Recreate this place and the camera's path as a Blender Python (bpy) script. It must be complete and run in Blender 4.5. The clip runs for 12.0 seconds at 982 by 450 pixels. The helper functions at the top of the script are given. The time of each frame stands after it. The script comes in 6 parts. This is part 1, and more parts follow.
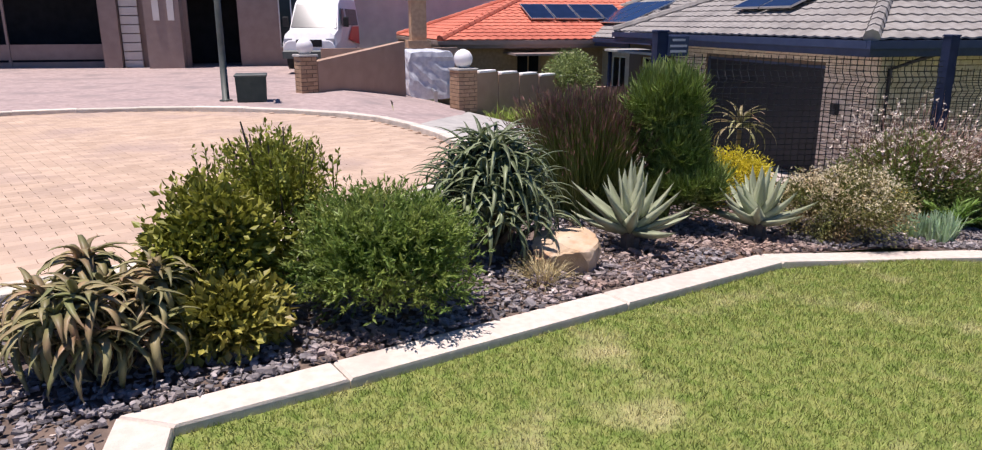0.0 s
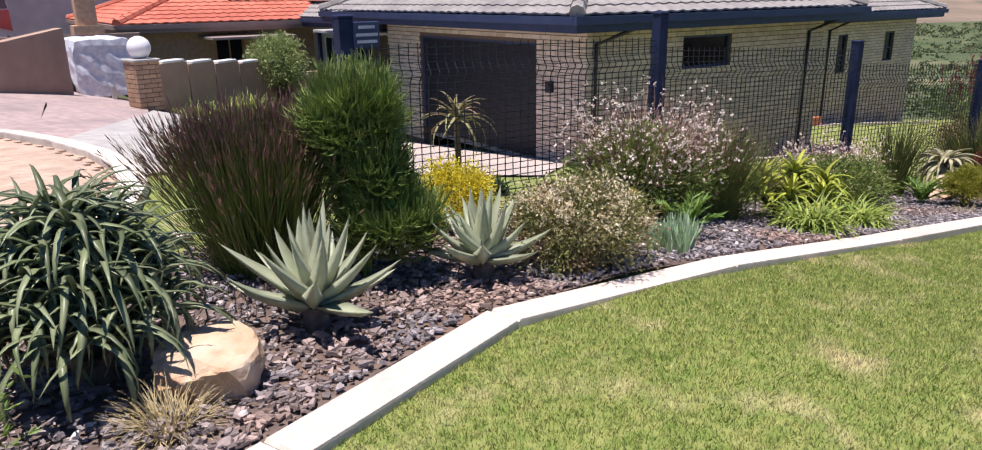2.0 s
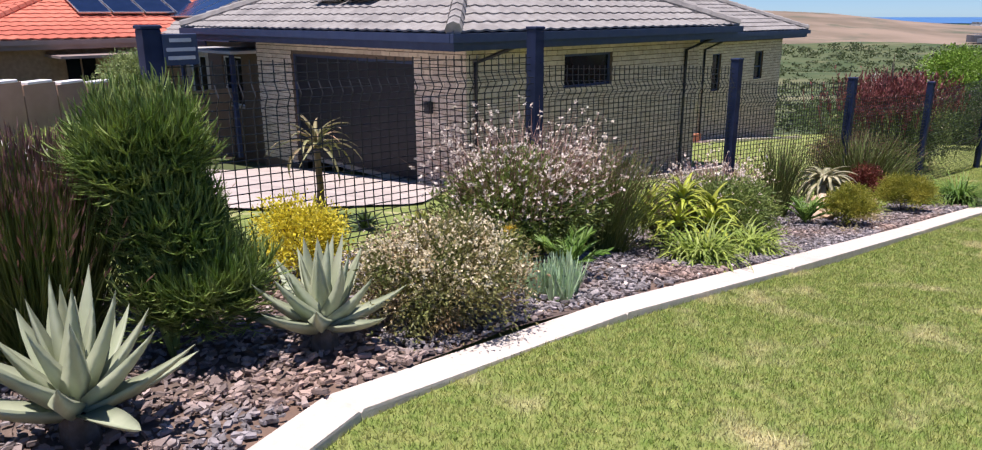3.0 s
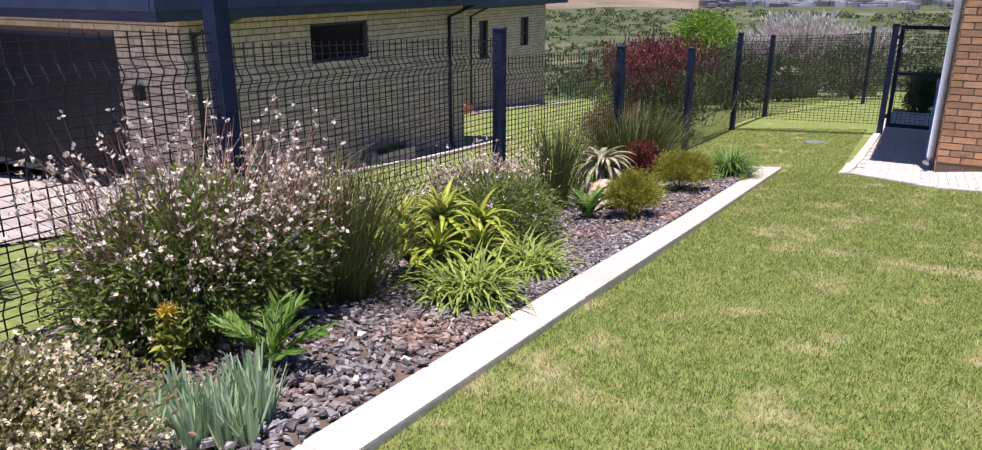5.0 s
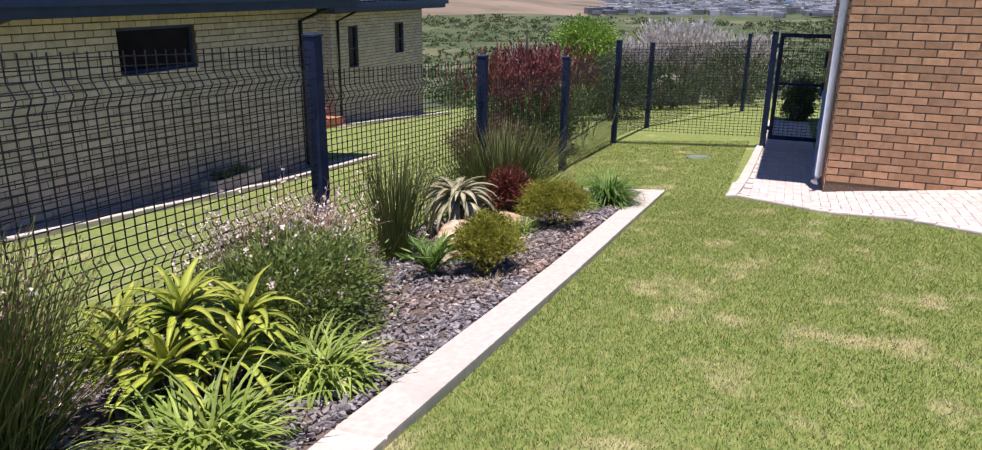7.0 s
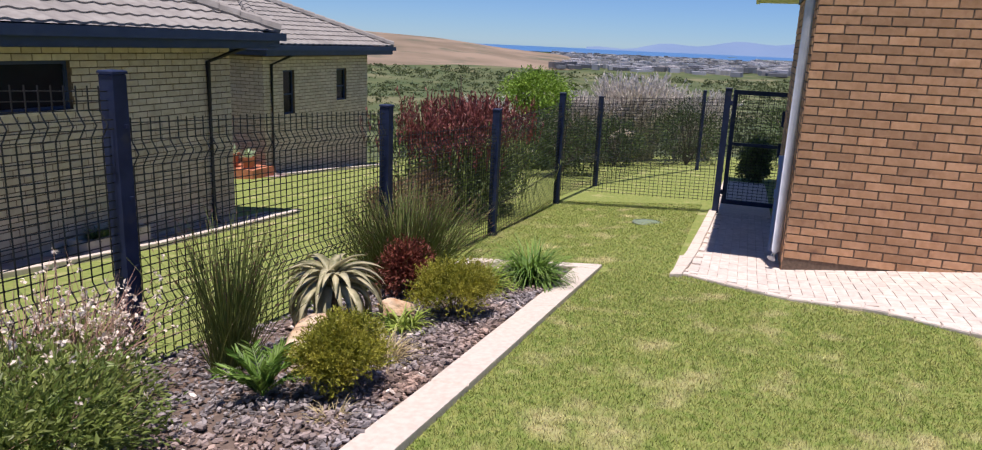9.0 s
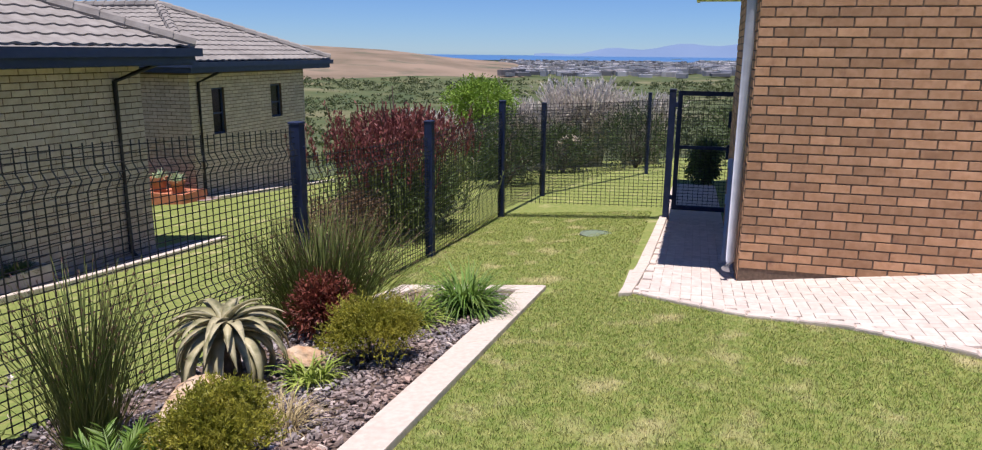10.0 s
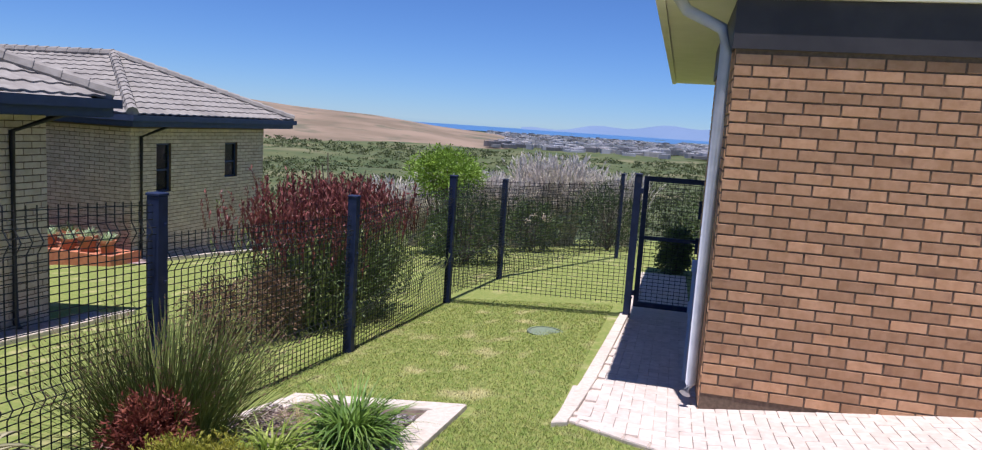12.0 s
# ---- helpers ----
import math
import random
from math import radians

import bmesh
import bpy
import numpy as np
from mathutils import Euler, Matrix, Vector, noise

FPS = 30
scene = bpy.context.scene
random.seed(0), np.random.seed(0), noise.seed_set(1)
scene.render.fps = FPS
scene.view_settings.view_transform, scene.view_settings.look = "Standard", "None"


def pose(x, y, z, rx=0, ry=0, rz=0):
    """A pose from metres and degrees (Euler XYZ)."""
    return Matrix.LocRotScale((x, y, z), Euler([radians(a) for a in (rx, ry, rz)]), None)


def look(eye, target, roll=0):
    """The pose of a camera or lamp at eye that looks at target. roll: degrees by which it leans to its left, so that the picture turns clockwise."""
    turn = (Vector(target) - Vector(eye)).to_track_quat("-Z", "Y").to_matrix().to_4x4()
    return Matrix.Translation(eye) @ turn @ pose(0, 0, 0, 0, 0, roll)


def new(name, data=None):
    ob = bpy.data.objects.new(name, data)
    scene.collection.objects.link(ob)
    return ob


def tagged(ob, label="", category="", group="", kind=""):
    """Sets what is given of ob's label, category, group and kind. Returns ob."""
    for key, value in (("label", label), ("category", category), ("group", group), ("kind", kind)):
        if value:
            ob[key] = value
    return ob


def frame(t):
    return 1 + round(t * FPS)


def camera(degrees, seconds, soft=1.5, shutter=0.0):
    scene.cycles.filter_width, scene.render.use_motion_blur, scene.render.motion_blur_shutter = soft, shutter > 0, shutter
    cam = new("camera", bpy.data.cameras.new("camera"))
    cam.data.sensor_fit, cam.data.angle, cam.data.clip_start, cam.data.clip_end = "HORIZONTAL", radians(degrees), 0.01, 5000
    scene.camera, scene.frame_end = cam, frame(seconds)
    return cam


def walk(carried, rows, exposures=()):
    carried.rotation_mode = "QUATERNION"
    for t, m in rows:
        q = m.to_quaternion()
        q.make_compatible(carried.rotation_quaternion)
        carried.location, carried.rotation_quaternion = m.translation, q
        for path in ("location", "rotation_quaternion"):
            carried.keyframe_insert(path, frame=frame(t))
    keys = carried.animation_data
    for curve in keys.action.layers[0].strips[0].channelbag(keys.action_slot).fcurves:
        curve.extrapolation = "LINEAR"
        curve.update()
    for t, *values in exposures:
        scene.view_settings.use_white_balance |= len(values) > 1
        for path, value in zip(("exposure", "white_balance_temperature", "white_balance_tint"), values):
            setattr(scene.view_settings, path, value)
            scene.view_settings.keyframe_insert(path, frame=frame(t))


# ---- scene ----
cam = camera(66.5, 12.0, 1.15)
PATH = [
    (0, (0.959, -0.084, 1.593), (1.455, 1.780, 1.067), 0.02),
    (0.5, (1.141, 0.286, 1.628), (1.821, 2.073, 1.041), -0.03),
    (1, (1.309, 0.592, 1.643), (2.217, 2.279, 1.068), -1.96),
    (1.5, (1.586, 0.869, 1.599), (2.604, 2.516, 1.099), 0.18),
    (2, (1.880, 1.149, 1.630), (2.981, 2.712, 1.043), -0.79),
    (2.5, (2.157, 1.425, 1.598), (3.430, 2.873, 1.067), -2.01),
    (3, (2.516, 1.622, 1.565), (3.844, 3.016, 1.023), -0.28),
    (3.2, (2.661, 1.706, 1.582), (4.028, 3.038, 0.987), 1.04),
    (4.8, (3.878, 2.310, 1.480), (5.477, 3.319, 0.828), -0.10),
    (5, (4.071, 2.403, 1.506), (5.724, 3.341, 0.883), -0.06),
    (5.5, (4.456, 2.537, 1.477), (6.184, 3.339, 0.868), -1.30),
    (6, (4.898, 2.620, 1.472), (6.632, 3.406, 0.861), 1.51),
    (6.5, (5.298, 2.606, 1.475), (7.062, 3.324, 0.864), 0.54),
    (6.7, (5.446, 2.631, 1.441), (7.223, 3.326, 0.839), 0.75),
    (8.3, (6.701, 2.597, 1.398), (8.468, 3.261, 0.736), -0.03),
    (8.5, (6.832, 2.627, 1.370), (8.634, 3.208, 0.726), 0.60),
    (9, (7.210, 2.588, 1.324), (9.052, 3.203, 0.844), 2.50),
    (9.5, (7.577, 2.582, 1.329), (9.386, 3.259, 0.810), 1.37),
    (10, (7.973, 2.575, 1.287), (9.854, 3.082, 0.833), 0.54),
    (10.5, (8.371, 2.558, 1.236), (10.241, 3.160, 0.864), 1.90),
    (11, (8.783, 2.532, 1.209), (10.614, 3.182, 0.732), 1.38),
    (11.5, (9.174, 2.473, 1.235), (11.057, 3.028, 0.854), 2.12),
    (12, (9.367, 2.394, 1.307), (11.291, 2.866, 1.036), 3.76),
]
walk(cam, [(t, look(eye, target, roll)) for t, eye, target, roll in PATH], [(0, 0.34, 6450, 21), (2.5, 0.54, 6300, 21), (6.5, 0.42, 6150, 21), (9, 0.30, 6450, 21), (12, 0.36, 6050, 21)])

# ---- light ----
SUN_EL, SUN_AZ = radians(79.5), math.atan2(-0.035, -0.18)
world = bpy.data.worlds.new("world")
scene.world = world
world.use_nodes = True
wn = world.node_tree.nodes
sky = wn.new("ShaderNodeTexSky")
sky.sky_type = 'NISHITA'
sky.sun_disc = False
sky.sun_elevation = SUN_EL
sky.sun_rotation = math.pi / 2 - SUN_AZ
sky.altitude = 1800
sky.air_density, sky.dust_density, sky.ozone_density = 1.0, 0.0, 5.0
wn["Background"].inputs["Strength"].default_value = 0.060
tone = wn.new("ShaderNodeMix")
tone.data_type, tone.blend_type = 'RGBA', 'MULTIPLY'
tone.inputs["Factor"].default_value = 1.0
tone.inputs[7].default_value = (0.72, 1.01, 1.38, 1)
world.node_tree.links.new(sky.outputs["Color"], tone.inputs[6])
world.node_tree.links.new(tone.outputs[2], wn["Background"].inputs["Color"])
sun = new("sun", bpy.data.lights.new("sun", 'SUN'))
sun.data.energy, sun.data.angle, sun.data.color = 4.9, radians(0.55), (1.0, 0.955, 0.88)
sun_way = Vector((math.cos(SUN_AZ) * math.cos(SUN_EL), math.sin(SUN_AZ) * math.cos(SUN_EL), math.sin(SUN_EL)))
sun.matrix_world = look(sun_way * 60, (0, 0, 0))


# ---- materials ----
def mat(name, c1, c2, scale=8.0, rough=0.8, bump=0.0, bscale=60.0, metal=0.0, c3=None, s3=0.6, island=0.0, obj=0.0, spec=0.4, thin=0.0, f3=0.5):
    """Two colours mixed by noise, a third in large stains; brightness varied by island or by object."""
    m = bpy.data.materials.new(name)
    m.use_nodes = True
    n, l = m.node_tree.nodes, m.node_tree.links
    b = n["Principled BSDF"]
    b.inputs["Roughness"].default_value, b.inputs["Metallic"].default_value = rough, metal
    b.inputs["Specular IOR Level"].default_value = spec
    tc = n.new("ShaderNodeTexCoord")
    geo = n.new("ShaderNodeNewGeometry")

    def noise_node(sc, detail=4.0):
        t = n.new("ShaderNodeTexNoise")
        t.inputs["Scale"].default_value, t.inputs["Detail"].default_value = sc, detail
        l.new(geo.outputs["Position"], t.inputs["Vector"])
        return t

    def mixer(fac, a, bb):
        x = n.new("ShaderNodeMix")
        x.data_type = 'RGBA'
        l.new(fac, x.inputs["Factor"])
        for s_, v in ((6, a), (7, bb)):
            if isinstance(v, tuple):
                x.inputs[s_].default_value = (*v, 1)
            else:
                l.new(v, x.inputs[s_])
        return x.outputs[2]

    def ramp(src, lo, hi):
        r = n.new("ShaderNodeMapRange")
        r.inputs["From Min"].default_value, r.inputs["From Max"].default_value = lo, hi
        l.new(src, r.inputs["Value"])
        return r.outputs["Result"]

    col = mixer(ramp(noise_node(scale).outputs["Fac"], 0.35, 0.65), c1, c2)
    if c3:
        col = mixer(ramp(noise_node(s3).outputs["Fac"], f3, f3 + 0.18), col, c3)
    for amount, src in ((island, geo.outputs["Random Per Island"]), (obj, n.new("ShaderNodeObjectInfo").outputs["Random"])):
        if amount:
            h = n.new("ShaderNodeHueSaturation")
            r = n.new("ShaderNodeMapRange")
            r.inputs["To Min"].default_value, r.inputs["To Max"].default_value = 1 - amount, 1 + amount
            l.new(src, r.inputs["Value"])
            l.new(r.outputs["Result"], h.inputs["Value"])
            l.new(col, h.inputs["Color"])
            col = h.outputs["Color"]
    l.new(col, b.inputs["Base Color"])
    if bump:
        bp = n.new("ShaderNodeBump")
        bp.inputs["Strength"].default_value, bp.inputs["Distance"].default_value = bump, 0.01
        l.new(noise_node(bscale, 6.0).outputs["Fac"], bp.inputs["Height"])
        l.new(bp.outputs["Normal"], b.inputs["Normal"])
    if thin:
        tr = n.new("ShaderNodeBsdfTranslucent")
        l.new(col, tr.inputs["Color"])
        ms = n.new("ShaderNodeMixShader")
        ms.inputs["Fac"].default_value = thin
        l.new(b.outputs["BSDF"], ms.inputs[1])
        l.new(tr.outputs["BSDF"], ms.inputs[2])
        l.new(ms.outputs["Shader"], n["Material Output"].inputs["Surface"])
    return m


M_LAWN = mat("lawn_soil", (0.155, 0.213, 0.041), (0.25, 0.27, 0.077), 16.0, 0.95, 0.8, 90, c3=(0.42, 0.38, 0.18), s3=2.4, f3=0.57)
M_GRASS = mat("grass_blade", (0.21, 0.29, 0.058), (0.40, 0.41, 0.13), 16.0, 0.6, island=0.6, c3=(0.58, 0.51, 0.27), s3=2.4, f3=0.53, thin=0.3)
M_SCRUB = mat("scrub_ground", (0.05, 0.078, 0.023), (0.10, 0.115, 0.042), 0.05, 0.95, c3=(0.19, 0.175, 0.09), s3=0.02, f3=0.54)
M_SOIL = mat("bed_soil", (0.11, 0.08, 0.065), (0.19, 0.135, 0.105), 14, 0.95, 1.0, 50, c3=(0.20, 0.12, 0.08), s3=1.4, f3=0.58)
M_SLATE = mat("slate_chip", (0.165, 0.148, 0.146), (0.30, 0.265, 0.258), 30, 0.7, 0.4, 120, island=0.5, c3=(0.31, 0.215, 0.17), s3=1.3, f3=0.5)
M_SLATE_OBJ = mat("slate_chip_single", (0.165, 0.148, 0.146), (0.30, 0.265, 0.258), 30, 0.7, 0.4, 120, obj=0.5, c3=(0.31, 0.215, 0.17), s3=1.3, f3=0.5)
M_PEBBLE = mat("pale_pebble", (0.55, 0.45, 0.38), (0.7, 0.62, 0.55), 20, 0.8, island=0.3)
M_KERB = mat("kerb_concrete", (0.55, 0.475, 0.40), (0.64, 0.56, 0.48), 25, 0.9, 0.35, 180, c3=(0.49, 0.42, 0.36), s3=1.8, f3=0.56, obj=0.05)
M_ROADKERB = mat("road_kerb_concrete", (0.55, 0.49, 0.40), (0.66, 0.60, 0.51), 9, 0.9, 0.3, 90, obj=0.12)
M_ROAD = mat("road_brick", (0.45, 0.325, 0.232), (0.53, 0.39, 0.285), 4, 0.9, 0.3, 60, c3=(0.42, 0.31, 0.245), s3=0.7, obj=0.10, island=0.10)
M_DRIVE = mat("drive_brick", (0.31, 0.235, 0.215), (0.43, 0.33, 0.30), 7, 0.9, 0.3, 60, c3=(0.27, 0.215, 0.20), s3=0.9, island=0.14)
M_GREYDRIVE = mat("grey_concrete_paving", (0.36, 0.34, 0.31), (0.45, 0.43, 0.39), 6, 0.9, 0.3, 60, c3=(0.31, 0.30, 0.28), s3=0.6)
M_DRAIN = mat("grey_green_drain_lid", (0.15, 0.20, 0.13), (0.20, 0.25, 0.17), 14, 0.95, 0.3, 90, c3=(0.11, 0.13, 0.10), s3=5)
M_PAVER = mat("pale_paver", (0.53, 0.455, 0.395), (0.635, 0.55, 0.485), 12, 0.85, 0.35, 120, obj=0.08, island=0.08)
M_APRON = mat("driveway_paver", (0.44, 0.37, 0.32), (0.53, 0.45, 0.39), 7, 0.9, 0.3, 60, c3=(0.38, 0.32, 0.28), s3=0.9)
M_MORTAR = mat("dark_mortar", (0.12, 0.085, 0.06), (0.17, 0.12, 0.085), 30, 0.95)
M_BRICK = mat("orange_face_brick", (0.44, 0.245, 0.128), (0.525, 0.308, 0.175), 14, 0.85, 0.6, 150, obj=0.24, island=0.24, c3=(0.30, 0.16, 0.095), s3=6.0, f3=0.62)
M_BRICKY = mat("yellow_face_brick", (0.54, 0.44, 0.34), (0.64, 0.545, 0.435), 9, 0.85, 0.4, 120, obj=0.12, island=0.12, c3=(0.49, 0.385, 0.29), s3=3.0, f3=0.6)
M_BRICKR = mat("brown_face_brick", (0.40, 0.25, 0.15), (0.50, 0.33, 0.2), 9, 0.85, 0.4, 120, island=0.15, obj=0.15)
M_PLASTER = mat("brown_plaster", (0.36, 0.24, 0.17), (0.41, 0.28, 0.2), 3, 0.9, 0.2, 80)
M_TAUPE = mat("taupe_plaster", (0.27, 0.20, 0.17), (0.31, 0.235, 0.2), 3, 0.9, 0.2, 80)
M_PALEPLASTER = mat("pale_plaster", (0.62, 0.58, 0.53), (0.7, 0.66, 0.6), 2, 0.9)
M_TILE = mat("grey_roof_tile", (0.235, 0.215, 0.195), (0.31, 0.29, 0.265), 6, 0.85, 0.3, 80, c3=(0.20, 0.185, 0.17), s3=1.0)
M_REDTILE = mat("red_roof_tile", (0.50, 0.135, 0.08), (0.58, 0.185, 0.115), 5, 0.8, 0.2, 80, c3=(0.43, 0.115, 0.07), s3=0.6)
M_FASCIA = mat("dark_blue_grey_paint", (0.026, 0.042, 0.095), (0.036, 0.055, 0.115), 5, 0.5)
M_BAND = mat("charcoal_band_paint", (0.035, 0.033, 0.038), (0.05, 0.047, 0.052), 4, 0.6)
M_POST = mat("navy_post_paint", (0.010, 0.018, 0.052), (0.017, 0.028, 0.072), 9, 0.6, spec=0.25, c3=(0.045, 0.045, 0.06), s3=6, f3=0.62)
M_WIRE = mat("dark_green_wire", (0.012, 0.014, 0.016), (0.02, 0.022, 0.024), 8, 0.5)
M_DOOR = mat("charcoal_garage_door", (0.011, 0.011, 0.017), (0.017, 0.017, 0.024), 3, 0.6)
# near-black colour standing in for the shade inside the garages
M_DARK = mat("painted_interior_shade", (0.012, 0.012, 0.014), (0.02, 0.02, 0.022), 3, 0.9)
M_PIPE = mat("charcoal_downpipe", (0.02, 0.02, 0.026), (0.032, 0.03, 0.038), 6, 0.5)
M_WHITEPIPE = mat("pale_grey_pipe_paint", (0.40, 0.42, 0.47), (0.48, 0.50, 0.54), 8, 0.5)
M_SOFFIT = mat("cream_soffit_paint", (0.66, 0.66, 0.52), (0.72, 0.71, 0.58), 3, 0.7)
M_WHITE = mat("white_paint", (0.76, 0.75, 0.73), (0.82, 0.81, 0.79), 6, 0.45)
M_ROCK = mat("sandstone", (0.50, 0.33, 0.19), (0.62, 0.49, 0.35), 6, 0.9, 1.0, 25, c3=(0.48, 0.21, 0.08), s3=5, f3=0.55)
M_TERRA = mat("terracotta", (0.42, 0.15, 0.08), (0.50, 0.20, 0.11), 9, 0.85, obj=0.15)
M_BINGREEN = mat("dark_green_plastic", (0.03, 0.05, 0.04), (0.045, 0.065, 0.05), 9, 0.6)
M_POLE = mat("grey_green_steel", (0.06, 0.075, 0.065), (0.09, 0.1, 0.09), 7, 0.55)
M_SILVER = mat("silver_cover_cloth", (0.50, 0.52, 0.56), (0.66, 0.68, 0.70), 9, 0.4, 1.0, 12)
M_TYRE = mat("black_rubber", (0.012, 0.012, 0.012), (0.02, 0.02, 0.02), 9, 0.8)
M_SOLAR = mat("solar_cell_glass", (0.006, 0.010, 0.025), (0.010, 0.016, 0.04), 3, 0.12, spec=0.7)
M_ALU = mat("aluminium_frame", (0.5, 0.5, 0.5), (0.58, 0.58, 0.58), 9, 0.4, 0, metal=0.9)
M_GLASSY = mat("dark_window_glass", (0.008, 0.011, 0.016), (0.012, 0.016, 0.022), 3, 0.12, spec=0.3)
M_HILL = mat("dry_hill_grass", (0.17, 0.13, 0.085), (0.27, 0.20, 0.14), 0.012, 0.95, c3=(0.09, 0.10, 0.06), s3=0.02, f3=0.55)
M_SEA = mat("sea_water", (0.06, 0.16, 0.33), (0.07, 0.18, 0.36), 0.002, 0.35)
# distance haze is painted into the mountains' blue base colour
M_RIDGE = mat("haze_tinted_mountain", (0.13, 0.20, 0.32), (0.15, 0.22, 0.34), 0.002, 1.0)
M_TOWN = mat("town_walls", (0.22, 0.23, 0.26), (0.46, 0.44, 0.43), 0.02, 0.9, island=0.6)

# plants
def leaf_mat(name, c1, c2, island=0.35, rough=0.5, thin=0.25, scale=6, **k):
    return mat(name, c1, c2, scale, rough, island=island, thin=thin, **k)


L_SPIDER = leaf_mat("bronze_green_aloe_leaf", (0.21, 0.22, 0.085), (0.37, 0.31, 0.15), thin=0.12, c3=(0.40, 0.24, 0.14), s3=5)
L_JADE = leaf_mat("olive_jade_leaf", (0.17, 0.19, 0.025), (0.28, 0.27, 0.04), c3=(0.34, 0.24, 0.05), s3=4, f3=0.6, thin=0.15)
L_JADEGOLD = leaf_mat("golden_jade_leaf", (0.22, 0.21, 0.035), (0.34, 0.30, 0.06), c3=(0.36, 0.20, 0.06), s3=6, f3=0.6, thin=0.15)
L_YELLOWGREEN = leaf_mat("yellow_green_leaf", (0.20, 0.23, 0.03), (0.34, 0.34, 0.06))
L_CONIFER = leaf_mat("green_needle", (0.14, 0.225, 0.045), (0.26, 0.33, 0.075), c3=(0.30, 0.35, 0.085), s3=3, thin=0.35)
L_MOUND = leaf_mat("dark_green_aloe_leaf", (0.145, 0.185, 0.085), (0.28, 0.32, 0.175), thin=0.1, rough=0.38)
L_AGAVE = leaf_mat("grey_green_aloe_leaf", (0.31, 0.35, 0.22), (0.43, 0.46, 0.31), island=0.15, thin=0.06, rough=0.5)
L_RESTIO = leaf_mat("green_reed_stem", (0.125, 0.18, 0.045), (0.235, 0.265, 0.075), thin=0.35)
L_RESTIOTIP = leaf_mat("red_brown_reed_tip", (0.17, 0.08, 0.065), (0.28, 0.155, 0.12))
L_PENCIL = leaf_mat("green_pencil_stem", (0.19, 0.28, 0.07), (0.36, 0.43, 0.14), thin=0.45)
L_CUSHION = leaf_mat("olive_cushion_leaf", (0.15, 0.17, 0.045), (0.25, 0.23, 0.08), c3=(0.27, 0.17, 0.09), s3=5)
L_FLOWER = leaf_mat("white_petal", (0.86, 0.72, 0.60), (0.90, 0.79, 0.68), island=0.12, thin=0.3)
L_CREAM = leaf_mat("cream_petal", (0.74, 0.62, 0.40), (0.84, 0.74, 0.52), island=0.15)
L_PINKSTEM = leaf_mat("pink_brown_stem", (0.30, 0.17, 0.13), (0.42, 0.26, 0.20))
L_GAURA = leaf_mat("gaura_leaf", (0.13, 0.19, 0.04), (0.24, 0.285, 0.07), c3=(0.22, 0.15, 0.06), s3=3, f3=0.62, thin=0.35)
L_SILVER = leaf_mat("silver_green_leaf", (0.35, 0.49, 0.28), (0.49, 0.61, 0.38))
L_LIME = leaf_mat("lime_aloe_leaf", (0.32, 0.40, 0.035), (0.54, 0.56, 0.085), thin=0.2)
L_LILY = leaf_mat("green_lily_leaf", (0.20, 0.29, 0.04), (0.37, 0.44, 0.09), c3=(0.5, 0.5, 0.26), s3=9, f3=0.6)
L_STRIPE = leaf_mat("olive_cream_aloe_leaf", (0.30, 0.28, 0.15), (0.50, 0.45, 0.28), island=0.45, thin=0.06, c3=(0.14, 0.145, 0.065), s3=9, f3=0.52)
L_OLIVE = leaf_mat("olive_bush_leaf", (0.23, 0.245, 0.028), (0.39, 0.36, 0.05), thin=0.35)
L_MAROON = leaf_mat("maroon_leaf", (0.15, 0.038, 0.026), (0.24, 0.075, 0.045))
L_RED = leaf_mat("red_shrub_leaf", (0.19, 0.05, 0.045), (0.28, 0.10, 0.085))
L_SHRUB = leaf_mat("dark_shrub_leaf", (0.06, 0.10, 0.03), (0.12, 0.17, 0.05))
L_DRY = leaf_mat("dry_straw", (0.42, 0.34, 0.17), (0.55, 0.45, 0.24))
L_DRYBROWN = leaf_mat("dry_brown_twig", (0.14, 0.085, 0.05), (0.22, 0.14, 0.08))
L_REED = leaf_mat("pale_dry_reed", (0.62, 0.57, 0.51), (0.76, 0.71, 0.64), thin=0.45)
L_BRIGHT = leaf_mat("bright_green_leaf", (0.14, 0.25, 0.03), (0.24, 0.36, 0.05))
L_BALL = leaf_mat("pale_olive_leaf", (0.20, 0.26, 0.08), (0.32, 0.37, 0.14))
L_FERN = leaf_mat("cycad_frond", (0.10, 0.20, 0.03), (0.18, 0.28, 0.05))
L_SCRUB = leaf_mat("plain_scrub_leaf", (0.065, 0.092, 0.032), (0.12, 0.14, 0.055))
L_GOLD = leaf_mat("golden_leaf", (0.60, 0.50, 0.03), (0.75, 0.66, 0.06), thin=0.4)
L_YELLOW = leaf_mat("yellow_petal", (0.7, 0.5, 0.05), (0.8, 0.62, 0.1))
M_WOOD = mat("grey_brown_bark", (0.10, 0.075, 0.055), (0.17, 0.13, 0.1), 20, 0.9, 0.5, 60)


